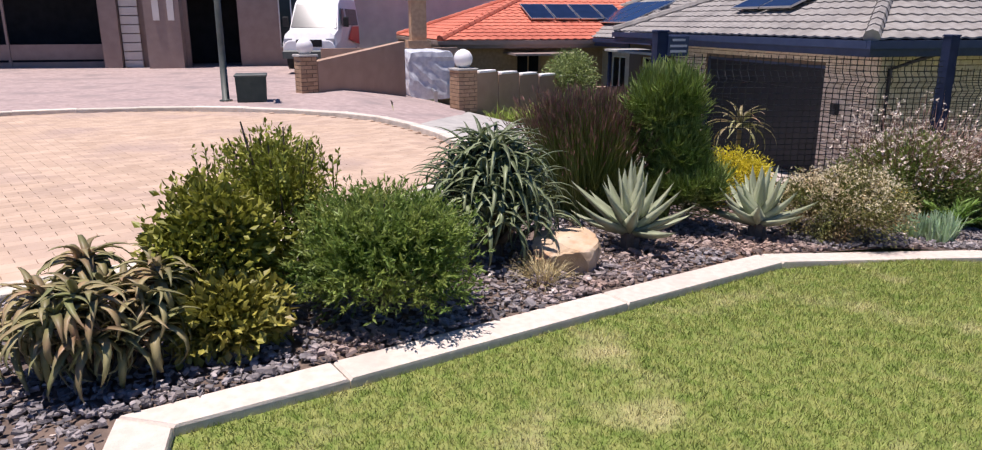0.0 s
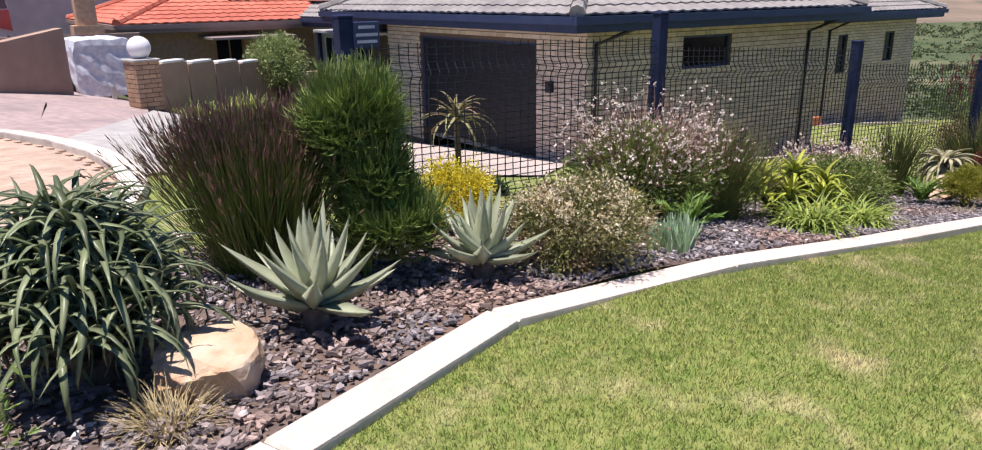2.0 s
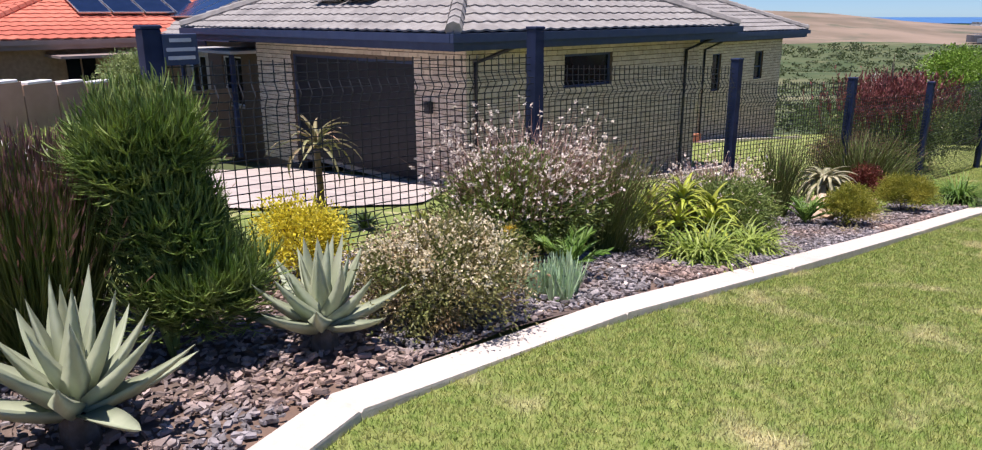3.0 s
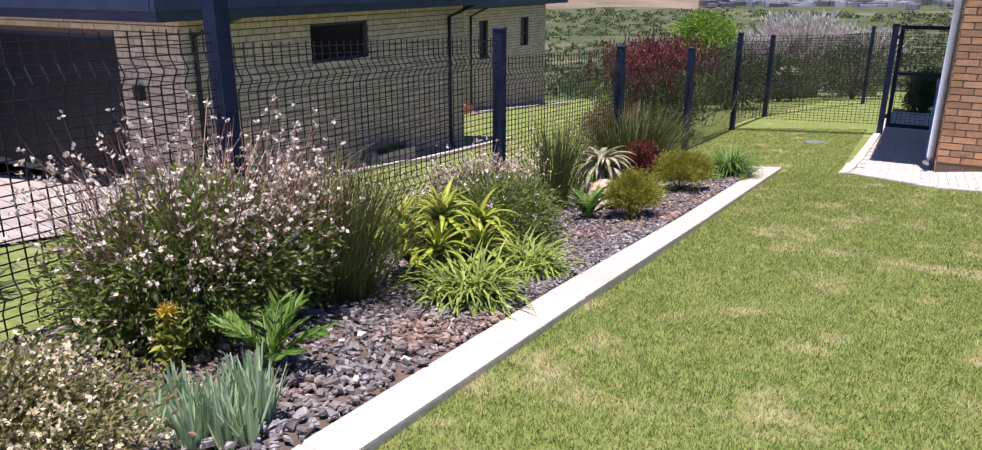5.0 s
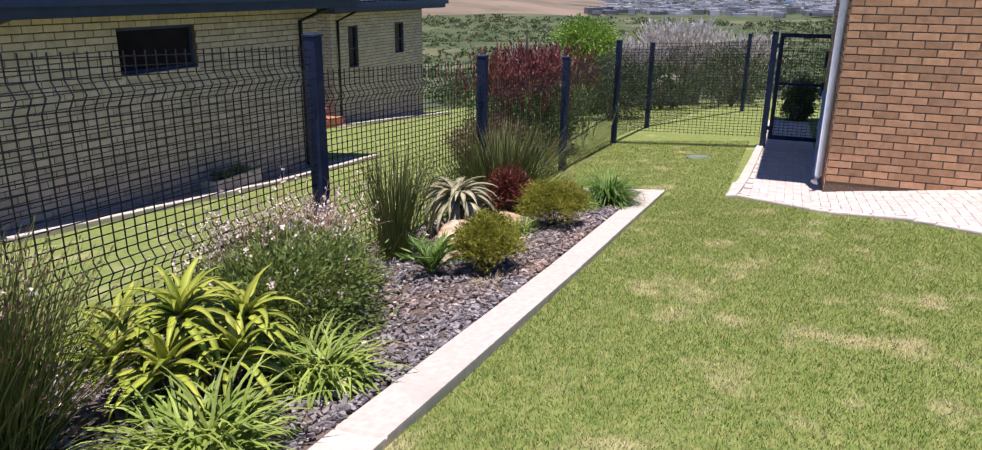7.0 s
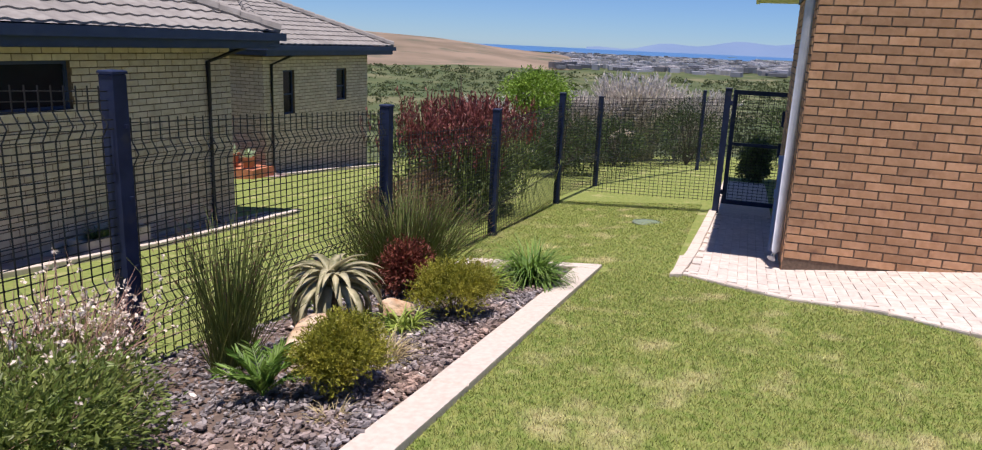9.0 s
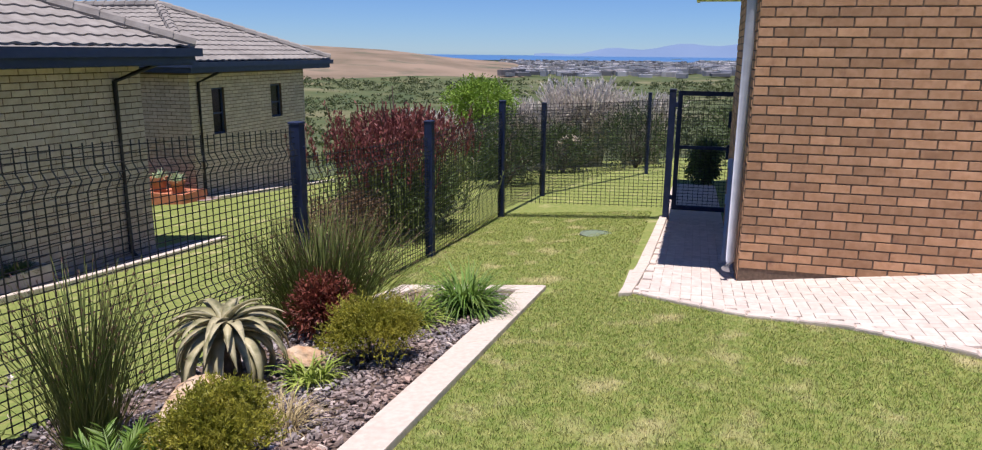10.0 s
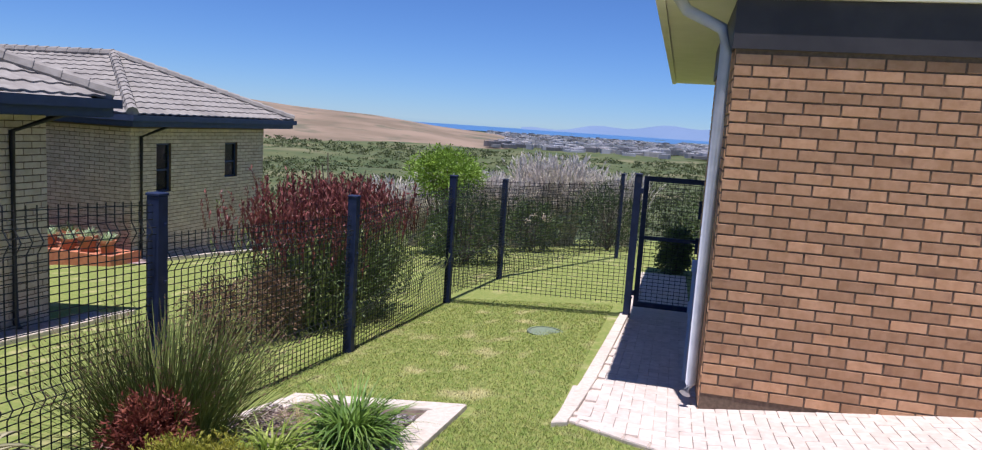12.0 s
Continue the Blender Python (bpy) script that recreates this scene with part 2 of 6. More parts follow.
# ---- ground shape ----
GX = (-400, -60, -5, 2.5, 5, 6.5, 8.5, 10.5, 13, 15.5, 19, 24, 40, 60, 130, 400, 5000)
GZ = (2, 0.6, 0.15, 0.13, 0.06, -0.12, -0.38, -0.56, -0.80, -1.05, -1.28, -1.56, -3.0, -5.5, -12, -27, -29)


def ground(x, y):
    """Height of the ground: it falls to the east and, from the bed on, to the north."""
    s = np.clip((np.asarray(x, float) - 1) / 8, 0.15, 1)
    rise = 0.125 * np.clip(2.1 - np.asarray(y, float), 0, 4) * np.clip((np.asarray(x, float) - 12.2) / 2.6, 0, 1)
    dip = 0.12 * np.clip((np.asarray(y, float) - 8.6) / 1.4, 0, 1) * np.clip((np.asarray(x, float) - 9) / 2, 0, 1) * np.clip((21 - np.asarray(x, float)) / 2, 0, 1)
    return np.interp(x, GX, GZ) + rise - dip - 0.08 * s * np.clip(np.asarray(y, float) - 3, 0, 22)


def gz(x, y):
    return float(ground(x, y))


# ---- mesh builders ----
def raw_mesh(name, v, f, material, smooth=False):
    """A mesh from an array of points and an array of faces with equally many corners."""
    v, f = np.asarray(v, np.float32), np.asarray(f, np.int32)
    me = bpy.data.meshes.new(name)
    me.vertices.add(len(v))
    me.vertices.foreach_set("co", v.ravel())
    k = f.shape[1]
    me.loops.add(f.size)
    me.loops.foreach_set("vertex_index", f.ravel())
    me.polygons.add(len(f))
    me.polygons.foreach_set("loop_start", np.arange(0, f.size, k, dtype=np.int32))
    me.polygons.foreach_set("use_smooth", np.full(len(f), smooth))
    me.update(calc_edges=True)
    me.materials.append(material)
    return me


class Geo:
    """Collects quads."""

    def __init__(self):
        self.v, self.f, self.n = [], [], 0

    def add(self, v, f):
        v = np.asarray(v, float).reshape(-1, 3)
        self.v.append(v)
        self.f.append(np.asarray(f, int).reshape(-1, 4) + self.n)
        self.n += len(v)
        return self

    def box(self, c, size, turn=0.0, taper=1.0):
        x, y, z = (s / 2 for s in size)
        p = np.array([(-x, -y, -z), (x, -y, -z), (x, y, -z), (-x, y, -z), (-x * taper, -y * taper, z), (x * taper, -y * taper, z), (x * taper, y * taper, z), (-x * taper, y * taper, z)])
        if turn:
            a = radians(turn)
            p = p @ np.array([(math.cos(a), math.sin(a), 0), (-math.sin(a), math.cos(a), 0), (0, 0, 1)])
        return self.add(p + np.asarray(c, float), BOXF)

    def span(self, lo, hi):
        lo, hi = np.asarray(lo, float), np.asarray(hi, float)
        return self.box((lo + hi) / 2, hi - lo)

    def bevel_box(self, c, size, b=0.01, turn=0.0):
        """A box with a chamfered top."""
        x, y, z = (s / 2 for s in size)
        rings = [(x, y, -z), (x, y, z - b), (x - b, y - b, z)]
        p = np.array([(sx * rx, sy * ry, rz) for rx, ry, rz in rings for sx, sy in ((-1, -1), (1, -1), (1, 1), (-1, 1))])
        f = [(k * 4 + i, k * 4 + (i + 1) % 4, k * 4 + 4 + (i + 1) % 4, k * 4 + 4 + i) for k in range(2) for i in range(4)] + [(8, 9, 10, 11), (3, 2, 1, 0)]
        if turn:
            a = radians(turn)
            p = p @ np.array([(math.cos(a), math.sin(a), 0), (-math.sin(a), math.cos(a), 0), (0, 0, 1)])
        return self.add(p + np.asarray(c, float), f)

    def tube(self, pts, r, n=6, cap=True):
        pts = [Vector(p) for p in pts]
        rs = r if isinstance(r, (list, tuple)) else [r] * len(pts)
        v = []
        for i, p in enumerate(pts):
            d = (pts[min(i + 1, len(pts) - 1)] - pts[max(i - 1, 0)]).normalized()
            a = d.orthogonal().normalized() if abs(d.z) < 0.99 else Vector((1, 0, 0))
            a = (a - d * a.dot(d)).normalized()
            if abs(d.z) < 0.99:
                a = (Vector((0, 0, 1)) - d * d.z).normalized()
            b = d.cross(a)
            v += [p + (a * math.cos(2 * math.pi * k / n) + b * math.sin(2 * math.pi * k / n)) * rs[i] for k in range(n)]
        f = [(i * n + k, i * n + (k + 1) % n, i * n + n + (k + 1) % n, i * n + n + k) for i in range(len(pts) - 1) for k in range(n)]
        if cap:
            for end, p in ((0, pts[0]), (len(pts) - 1, pts[-1])):
                v.append(p)
                f += [(len(v) - 1, end * n + k, end * n + (k + 1) % n, end * n + (k + 1) % n) for k in range(n)]
        return self.add([tuple(p) for p in v], f)

    def lathe(self, c, prof, n=20):
        v = [(c[0] + r * math.cos(2 * math.pi * k / n), c[1] + r * math.sin(2 * math.pi * k / n), c[2] + z) for r, z in prof for k in range(n)]
        f = [(i * n + k, i * n + (k + 1) % n, i * n + n + (k + 1) % n, i * n + n + k) for i in range(len(prof) - 1) for k in range(n)]
        return self.add(v, f)

    def grid(self, fn, nu, nv):
        """A sheet: fn(u, v) -> point, u and v from 0 to 1."""
        v = [fn(i / nu, j / nv) for j in range(nv + 1) for i in range(nu + 1)]
        f = [(j * (nu + 1) + i, j * (nu + 1) + i + 1, (j + 1) * (nu + 1) + i + 1, (j + 1) * (nu + 1) + i) for j in range(nv) for i in range(nu)]
        return self.add(v, f)

    def quads(self, p):
        """p: (n, 4, 3) loose quads."""
        p = np.asarray(p, float)
        return self.add(p.reshape(-1, 3), np.arange(len(p) * 4).reshape(-1, 4))

    def mesh(self, name, material, smooth=False):
        return raw_mesh(name, np.concatenate(self.v), np.concatenate(self.f), material, smooth)


BOXF = [(0, 3, 2, 1), (4, 5, 6, 7), (0, 1, 5, 4), (1, 2, 6, 5), (2, 3, 7, 6), (3, 0, 4, 7)]


def part(name, g, material, parent, label="", smooth=False):
    """Links a collected mesh as one object under a thing, in the thing's own frame."""
    ob = new(name, g.mesh(name, material, smooth) if isinstance(g, Geo) else g)
    ob.parent = parent
    return tagged(ob, label)


def thing(name, place, label, category, group="", kind="", turn=0.0):
    ob = new(name)
    ob.matrix_basis = pose(*place, 0, 0, turn)
    return tagged(ob, label, category, group, kind)


def solid(name, g, material, label="", category="", group="", kind="", smooth=False):
    return tagged(new(name, g.mesh(name, material, smooth)), label, category, group, kind)


def ribbons(rng, base, az, elev, bend, length, width, segs=5, power=1.4, prof="leaf", thick=0.0, fold=0.0, wob=0.0):
    """Curved leaves or stems: arrays of base points, headings, first elevation, total bend, length and half width. Returns quads' points and faces."""
    n = len(base)
    one = np.ones(n)
    az, elev, bend, length, width = (np.asarray(a, float) * one for a in (az, elev, bend, length, width))
    s = np.linspace(0, 1, segs + 1)
    th = elev[:, None] - bend[:, None] * s[None] ** power
    mid = (th[:, 1:] + th[:, :-1]) / 2
    step = length[:, None] / segs
    r = np.concatenate([np.zeros((n, 1)), np.cumsum(np.cos(mid) * step, 1)], 1)
    z = np.concatenate([np.zeros((n, 1)), np.cumsum(np.sin(mid) * step, 1)], 1)
    turn = az[:, None] + wob * np.asarray(rng.normal(size=(n, 1))) * s[None]
    p = np.stack([base[:, 0:1] + r * np.cos(turn), base[:, 1:2] + r * np.sin(turn), base[:, 2:3] + z], -1)
    side = np.stack([-np.sin(turn), np.cos(turn), np.zeros_like(turn)], -1)
    up = np.stack([-np.sin(th) * np.cos(turn), -np.sin(th) * np.sin(turn), np.cos(th)], -1)
    if prof == "leaf":
        w = np.interp(s, (0, 0.25, 0.7, 1), (0.75, 1, 0.6, 0.02))
    elif prof == "spike":
        w = np.interp(s, (0, 0.15, 0.4, 0.75, 1), (0.85, 1, 0.86, 0.42, 0.01))
    elif prof == "fat":
        w = np.interp(s, (0, 0.18, 0.45, 0.8, 1), (0.8, 1, 0.88, 0.4, 0.01))
    else:
        w = np.interp(s, (0, 0.8, 1), (1, 0.8, 0.25))
    w = width[:, None, None] * w[None, :, None]
    rows = [p - side * w + up * w * fold, p + side * w + up * w * fold]
    if thick:
        rows = [p - side * w + up * w * fold, p - up * w * thick, p + side * w + up * w * fold, p + up * w * thick * 0.25]
    else:
        rows = [p - side * w + up * w * fold, p, p + side * w + up * w * fold]
    k = len(rows)
    v = np.stack(rows, 2)
    ids = np.arange(n * (segs + 1) * k).reshape(n, segs + 1, k)
    f = []
    for j in range(k if thick else k - 1):
        j2 = (j + 1) % k
        f.append(np.stack([ids[:, :-1, j], ids[:, :-1, j2], ids[:, 1:, j2], ids[:, 1:, j]], -1).reshape(-1, 4))
    return v.reshape(-1, 3), np.concatenate(f)


def leaf_quads(rng, pos, out, size, aspect=0.45, spread=0.7):
    """Small folded leaves at pos that point roughly along out."""
    n = len(pos)
    d = out + rng.normal(size=(n, 3)) * spread
    d /= np.linalg.norm(d, axis=1)[:, None] + 1e-9
    a = np.cross(d, rng.normal(size=(n, 3)))
    a /= np.linalg.norm(a, axis=1)[:, None] + 1e-9
    u = np.cross(a, d)
    sz = (np.asarray(size) * np.ones(n) * rng.uniform(0.65, 1.3, n))[:, None]
    w = sz * aspect * 0.5
    m = pos + d * sz * 0.45
    return np.stack([pos, m + a * w + u * w * 0.35, pos + d * sz, m - a * w + u * w * 0.35], 1)


def clump_cloud(rng, radii, clumps, n, spread=0.25, low=-0.3):
    """Points in clumps over an uneven dome, with outward directions."""
    c = rng.normal(size=(clumps, 3))
    c /= np.linalg.norm(c, axis=1)[:, None]
    c[:, 2] = np.where(c[:, 2] < low, -c[:, 2], c[:, 2])
    c *= rng.uniform(0.40, 0.84, (clumps, 1))
    i = rng.integers(0, clumps, n)
    p = c[i] + rng.normal(size=(n, 3)) * spread * rng.uniform(0.5, 1.0, (clumps, 1))[i]
    r = np.linalg.norm(p, axis=1)[:, None] + 1e-9
    p = p * np.minimum(1, (1.0 + 0.12 * rng.uniform(size=(n, 1))) / r)
    out = p / r
    return p * np.asarray(radii), out


# ---- ground sheets ----
def sheet(name, fn, nu, nv, material, lift, label, category="ground"):
    """A sheet on the ground; fn(u, v) gives x, y."""
    g = Geo()

    def at(u, v):
        x, y = fn(u, v)
        return (x, y, gz(x, y) + lift)
    g.grid(at, nu, nv)
    return solid(name, g, material, label, category, kind="structure", smooth=True)


def line(points, s):
    """The point at share s along a line of points."""
    p = np.array(points, float)
    d = np.concatenate([[0], np.cumsum(np.linalg.norm(np.diff(p, axis=0), axis=1))])
    return np.array([np.interp(s * d[-1], d, p[:, k]) for k in range(p.shape[1])])


def ruled(a, b):
    return lambda u, v: tuple(line(a, u) * (1 - v) + line(b, u) * v)


GRID = np.concatenate([-np.geomspace(400, 16, 14), np.arange(-14, 46, 1.0), np.geomspace(47, 4900, 60)])
GRIDY = np.concatenate([-np.geomspace(3500, 26, 40), np.arange(-24, 46, 1.0), np.geomspace(47, 3500, 40)])
gx, gy = np.meshgrid(GRID, GRIDY)
far = np.clip((np.hypot(gx, gy) - 60) / 200, 0, 1)
gv = np.stack([gx, gy, ground(gx, gy) - 0.06 + far * 3.0 * np.sin(gx * 0.021 + 1) * np.sin(gy * 0.017)], -1).reshape(-1, 3)
gi = np.arange(gx.size).reshape(gx.shape)
gf = np.stack([gi[:-1, :-1], gi[:-1, 1:], gi[1:, 1:], gi[1:, :-1]], -1).reshape(-1, 4)
tagged(new("ground", raw_mesh("ground", gv, gf, M_SCRUB, True)), "green and brown scrubland sheet falling away to the plain", "ground", kind="structure")

sheet("lawn", lambda u, v: (-6 + 46 * u, -14 + 30 * v), 150, 90, M_LAWN, 0.0, "mown green lawn with straw-coloured dry patches", "lawn")

CIRC, CRAD = (-2.2, 9.25), 5.2


def on_circle(deg, r):
    return (CIRC[0] + r * math.cos(radians(deg)), CIRC[1] + r * math.sin(radians(deg)))


sheet("road", lambda u, v: on_circle(-180 + 360 * u, max(0.01, v) * CRAD), 90, 40, M_ROAD, 0.018, "turning circle of salmon-coloured brick paving", "road")
sheet("road_arm", lambda u, v: (-2.6 - 40 * u, 5.0 + 8.6 * v), 30, 8, M_ROAD, 0.038, "road of salmon-coloured brick paving", "road")
sheet("forecourt", lambda u, v: tuple(np.array(on_circle(185 - 157 * u, CRAD + 0.2)) * (1 - v) + np.array((-22 + 28 * u, 42)) * v), 60, 20, M_DRIVE, 0.022, "forecourt of pinkish brick paving before the houses", "driveway")
sheet("grey_driveway", ruled([(2.7, 11.4), (4.5, 15.6), (5.1, 17.6)], [(3.25, 8.9), (6.6, 14.0), (7.2, 17.2)]), 16, 8, M_GREYDRIVE, 0.026, "grey concrete-paved driveway beside the turning circle", "driveway")
sheet("entrance_paving", ruled([(2.5, 11.5), (3.2, 17.0), (3.6, 24)], [(2.8, 11.3), (4.62, 15.6), (6.2, 24)]), 24, 6, M_DRIVE, 0.024, "pinkish brick paving between the gate pillars", "driveway")
sheet("garage_apron", ruled([(3.25, 9.0), (6.0, 8.3), (8.2, 8.9), (10.9, 11.4)], [(5.8, 12.5), (7.6, 14.6), (9.2, 16), (10.9, 17.4)]), 20, 8, M_APRON, 0.03, "pale paved driveway before the garage", "driveway")

# kerb of the bed
KERB_IN = [(0.46, 1.2), (0.47, 2.55), (1.12, 2.76), (1.80, 2.99), (2.60, 3.28), (3.28, 3.57), (3.92, 3.82), (5.7, 3.88), (8.0, 3.98), (11.0, 3.95), (15.2, 3.93)]
KERB_OUT = [(0.24, 1.2), (0.26, 2.67), (1.06, 2.94), (1.75, 3.17), (2.53, 3.46), (3.2, 3.76), (3.88, 4.02), (5.7, 4.09), (8.0, 4.23), (11.0, 4.19), (14.95, 4.19)]
BED_BACK = [(-3.5, 1.2), (-1.9, 3.6), (-0.3, 4.35), (0.9, 5.0), (1.75, 5.75), (3.2, 6.0), (4.0, 6.05), (5.7, 6.0), (8.0, 6.05), (11.0, 6.05), (14.7, 5.45)]
sheet("planting_bed", ruled(KERB_OUT, BED_BACK), 110, 14, M_SOIL, 0.035, "brown soil of the planting bed strewn with slate", "bed")


def stones(owner, a, b, size, height, material, sunk=0.12, name="kerb_stone"):
    """Kerb stones end to end between two lines."""
    total = sum((Vector(q) - Vector(p)).length for p, q in zip(a, a[1:]))
    n = max(1, round(total / size))
    rng = np.random.default_rng(5)
    for i in range(n):
        s0, s1 = i / n + 0.002 / total, (i + 1) / n - 0.002 / total
        p = [line(a, s0), line(a, s1), line(b, s1), line(b, s0)]
        mid = sum(p) / 4
        dz = rng.normal() * 0.004
        q = [mid + (c - mid) * (1 - 0.012 / max(0.05, np.linalg.norm(c - mid))) for c in p]
        v = [(*c, gz(*c) - sunk) for c in p] + [(*c, gz(*c) + height - 0.012 + dz) for c in p] + [(*c, gz(*d) + height + dz) for c, d in zip(q, p)]
        g = Geo().add(v, [(k + i2, k + (i2 + 1) % 4, k + 4 + (i2 + 1) % 4, k + 4 + i2) for k in (0, 4) for i2 in range(4)] + [(8, 9, 10, 11)])
        part(name, g, material, owner)


kerb = thing("bed_kerb", (0, 0, 0), "pale cast concrete kerb round the planting bed", "kerb", kind="structure")
for i, j in ((1, 3), (2, 5), (4, 7), (6, 8), (7, 9), (8, 10), (9, 11)):
    stones(kerb, KERB_IN[i:j], KERB_OUT[i:j], 2.4, 0.05, M_KERB)
stones(kerb, KERB_IN[:2], KERB_OUT[:2], 0.9, 0.05, M_KERB)
stones(kerb, [(15.2, 3.93), (15.15, 5.5)], [(14.97, 4.15), (14.92, 5.5)], 0.9, 0.05, M_KERB)
stones(kerb, [(14.97, 5.28), (14.1, 5.42)], [(14.97, 5.5), (14.1, 5.64)], 0.9, 0.05, M_KERB)
back_edge = thing("back_edging", (0, 0, 0), "low pale concrete edging behind the planting bed", "edging", kind="structure")
stones(back_edge, [(0.75, 5.0), (1.75, 5.72), (3.0, 6.2)], [(0.68, 5.1), (1.68, 5.83), (2.95, 6.33)], 0.7, 0.08, M_KERB)
road_kerb = thing("road_kerb", (0, 0, 0), "weathered concrete kerb round the brick turning circle", "kerb", kind="structure")
stones(road_kerb, [on_circle(a, CRAD) for a in range(-75, 181, 5)], [on_circle(a, CRAD + 0.24) for a in range(-75, 181, 5)], 0.95, 0.10, M_ROADKERB)
neighbour_kerb = thing("neighbour_kerb", (0, 0, 0), "pale concrete edging between lawn and house strip", "edging", kind="structure")
stones(neighbour_kerb, [(10.95, 10.22), (15.0, 10.26), (19.0, 10.30)], [(10.95, 10.36), (15.0, 10.40), (19.0, 10.44)], 0.9, 0.07, M_KERB)
stones(neighbour_kerb, [(23.5, 20), (23.6, 16.2), (24.2, 14.2), (30.5, 13.9)], [(23.7, 20), (23.8, 16.3), (24.3, 14.4), (30.5, 14.1)], 0.9, 0.08, M_KERB)
sheet("neighbour_strip", lambda u, v: (10.95 + 8.0 * u, 10.37 + 0.68 * v), 16, 3, M_DRIVE, 0.02, "brown paving strip along the brick house", "paving")
sheet("garden_path", lambda u, v: (23.8 + 6.7 * u, 14.2 + 0.7 * v), 14, 2, M_DRIVE, 0.02, "brown paving strip along the far brick house", "paving")


# ---- brick houses ----
def bricks(owner, origin, along, length, z0, height, material, course, blen, openings=(), nearest=0, name="brick", normal=None):
    """Stretcher bond on a wall face. along: unit vector; openings: (s0, s1, z0, z1). The first `nearest` bricks by distance from (s=0) are parts, the rest one mesh."""
    origin, along = np.array(origin, float), np.array(along, float)
    out = np.array(normal, float)
    rest, near, joint = Geo(), [], 0.014
    rows = int(round(height / course))
    rng = np.random.default_rng(3)
    shared = {}
    for r in range(rows):
        lo, hi = z0 + r * course + joint / 2, z0 + (r + 1) * course - joint / 2
        s = -(r % 2) * blen / 2
        while s < length:
            cuts = [(max(0, s + joint / 2), min(length, s + blen - joint / 2))]
            for a, b, c, d in openings:
                if hi > c + 0.01 and lo < d - 0.01:
                    cuts = [q for p in cuts for q in ((p[0], min(p[1], a)), (max(p[0], b), p[1])) if q[1] - q[0] > 0.03]
            for a, b in cuts:
                if b - a < 0.03:
                    continue
                near.append((a, b, lo, hi))
            s += blen
    near.sort(key=lambda q: (q[0] + q[1]) / 2)
    for k, (a, b, lo, hi) in enumerate(near):
        proud = 0.008 + rng.uniform(-0.002, 0.002)
        w, h = b - a, hi - lo
        e = 0.003
        p = np.array([(-w / 2, 0, -h / 2), (w / 2, 0, -h / 2), (w / 2, 0, h / 2), (-w / 2, 0, h / 2), (-w / 2 + e, 1, -h / 2 + e), (w / 2 - e, 1, -h / 2 + e), (w / 2 - e, 1, h / 2 - e), (-w / 2 + e, 1, h / 2 - e)])
        f = [(4, 5, 6, 7), (0, 1, 5, 4), (1, 2, 6, 5), (2, 3, 7, 6), (3, 0, 4, 7)]
        c = origin + along * (a + b) / 2 + np.array((0, 0, (lo + hi) / 2))
        if k < nearest:
            key = round(w, 2)
            if key not in shared:
                q = p[:, 0:1] * along + p[:, 1:2] * out * 0.008 + p[:, 2:3] * np.array((0, 0, 1))
                shared[key] = Geo().add(q, f).mesh(name, material)
            ob = new(name, shared[key])
            ob.location = c + out * rng.uniform(-0.0015, 0.0015)
            ob.parent = owner
        else:
            rest.add(c + p[:, 0:1] * along + p[:, 1:2] * out * proud + p[:, 2:3] * np.array((0, 0, 1)), f)
    if rest.n:
        tagged(part("brickwork", rest, material, owner), kind="stuff")


def tiled_slope(owner, a, b, c, d, material, name="tile_course", tile=0.30, course=0.33, wave=0.022):
    """Rolled tiles on a slope: eave from a to b, top from d to c."""
    a, b, c, d = (np.array(p, float) for p in (a, b, c, d))
    L, H = np.linalg.norm(b - a), np.linalg.norm((c + d) / 2 - (a + b) / 2)
    u = (b - a) / L
    up = (c + d) / 2 - (a + b) / 2
    up = up - u * np.dot(up, u)
    H = np.linalg.norm(up)
    up /= H
    nrm = np.cross(u, up)
    sl, sr = np.dot(d - a, u), np.dot(c - a, u)
    rows, cols = max(1, int(round(H / course))), int(L / tile * 6)
    s = np.linspace(0, L, cols + 1)
    prof = wave * (0.5 + 0.5 * np.sin(2 * np.pi * s / tile)) ** 1.5
    for r in range(rows):
        t0, t1 = r / rows, (r + 1) / rows
        pts = []
        for t, lift in ((t0, -0.005), (t0, 0.028), (t1 + 0.02 / H, 0.002)):
            lo, hi = sl * min(t, 1), L + (sr - L) * min(t, 1)
            x = np.clip(s, lo, hi)
            pts.append(a + u * x[:, None] + up * (min(t, 1) * H) + nrm * (prof + lift)[:, None])
        v = np.concatenate(pts)
        n = cols + 1
        i = np.arange(cols)
        f = np.concatenate([np.stack([i + k * n, i + 1 + k * n, i + 1 + (k + 1) * n, i + (k + 1) * n], -1) for k in (0, 1)])
        part(name, Geo().add(v, f), material, owner)


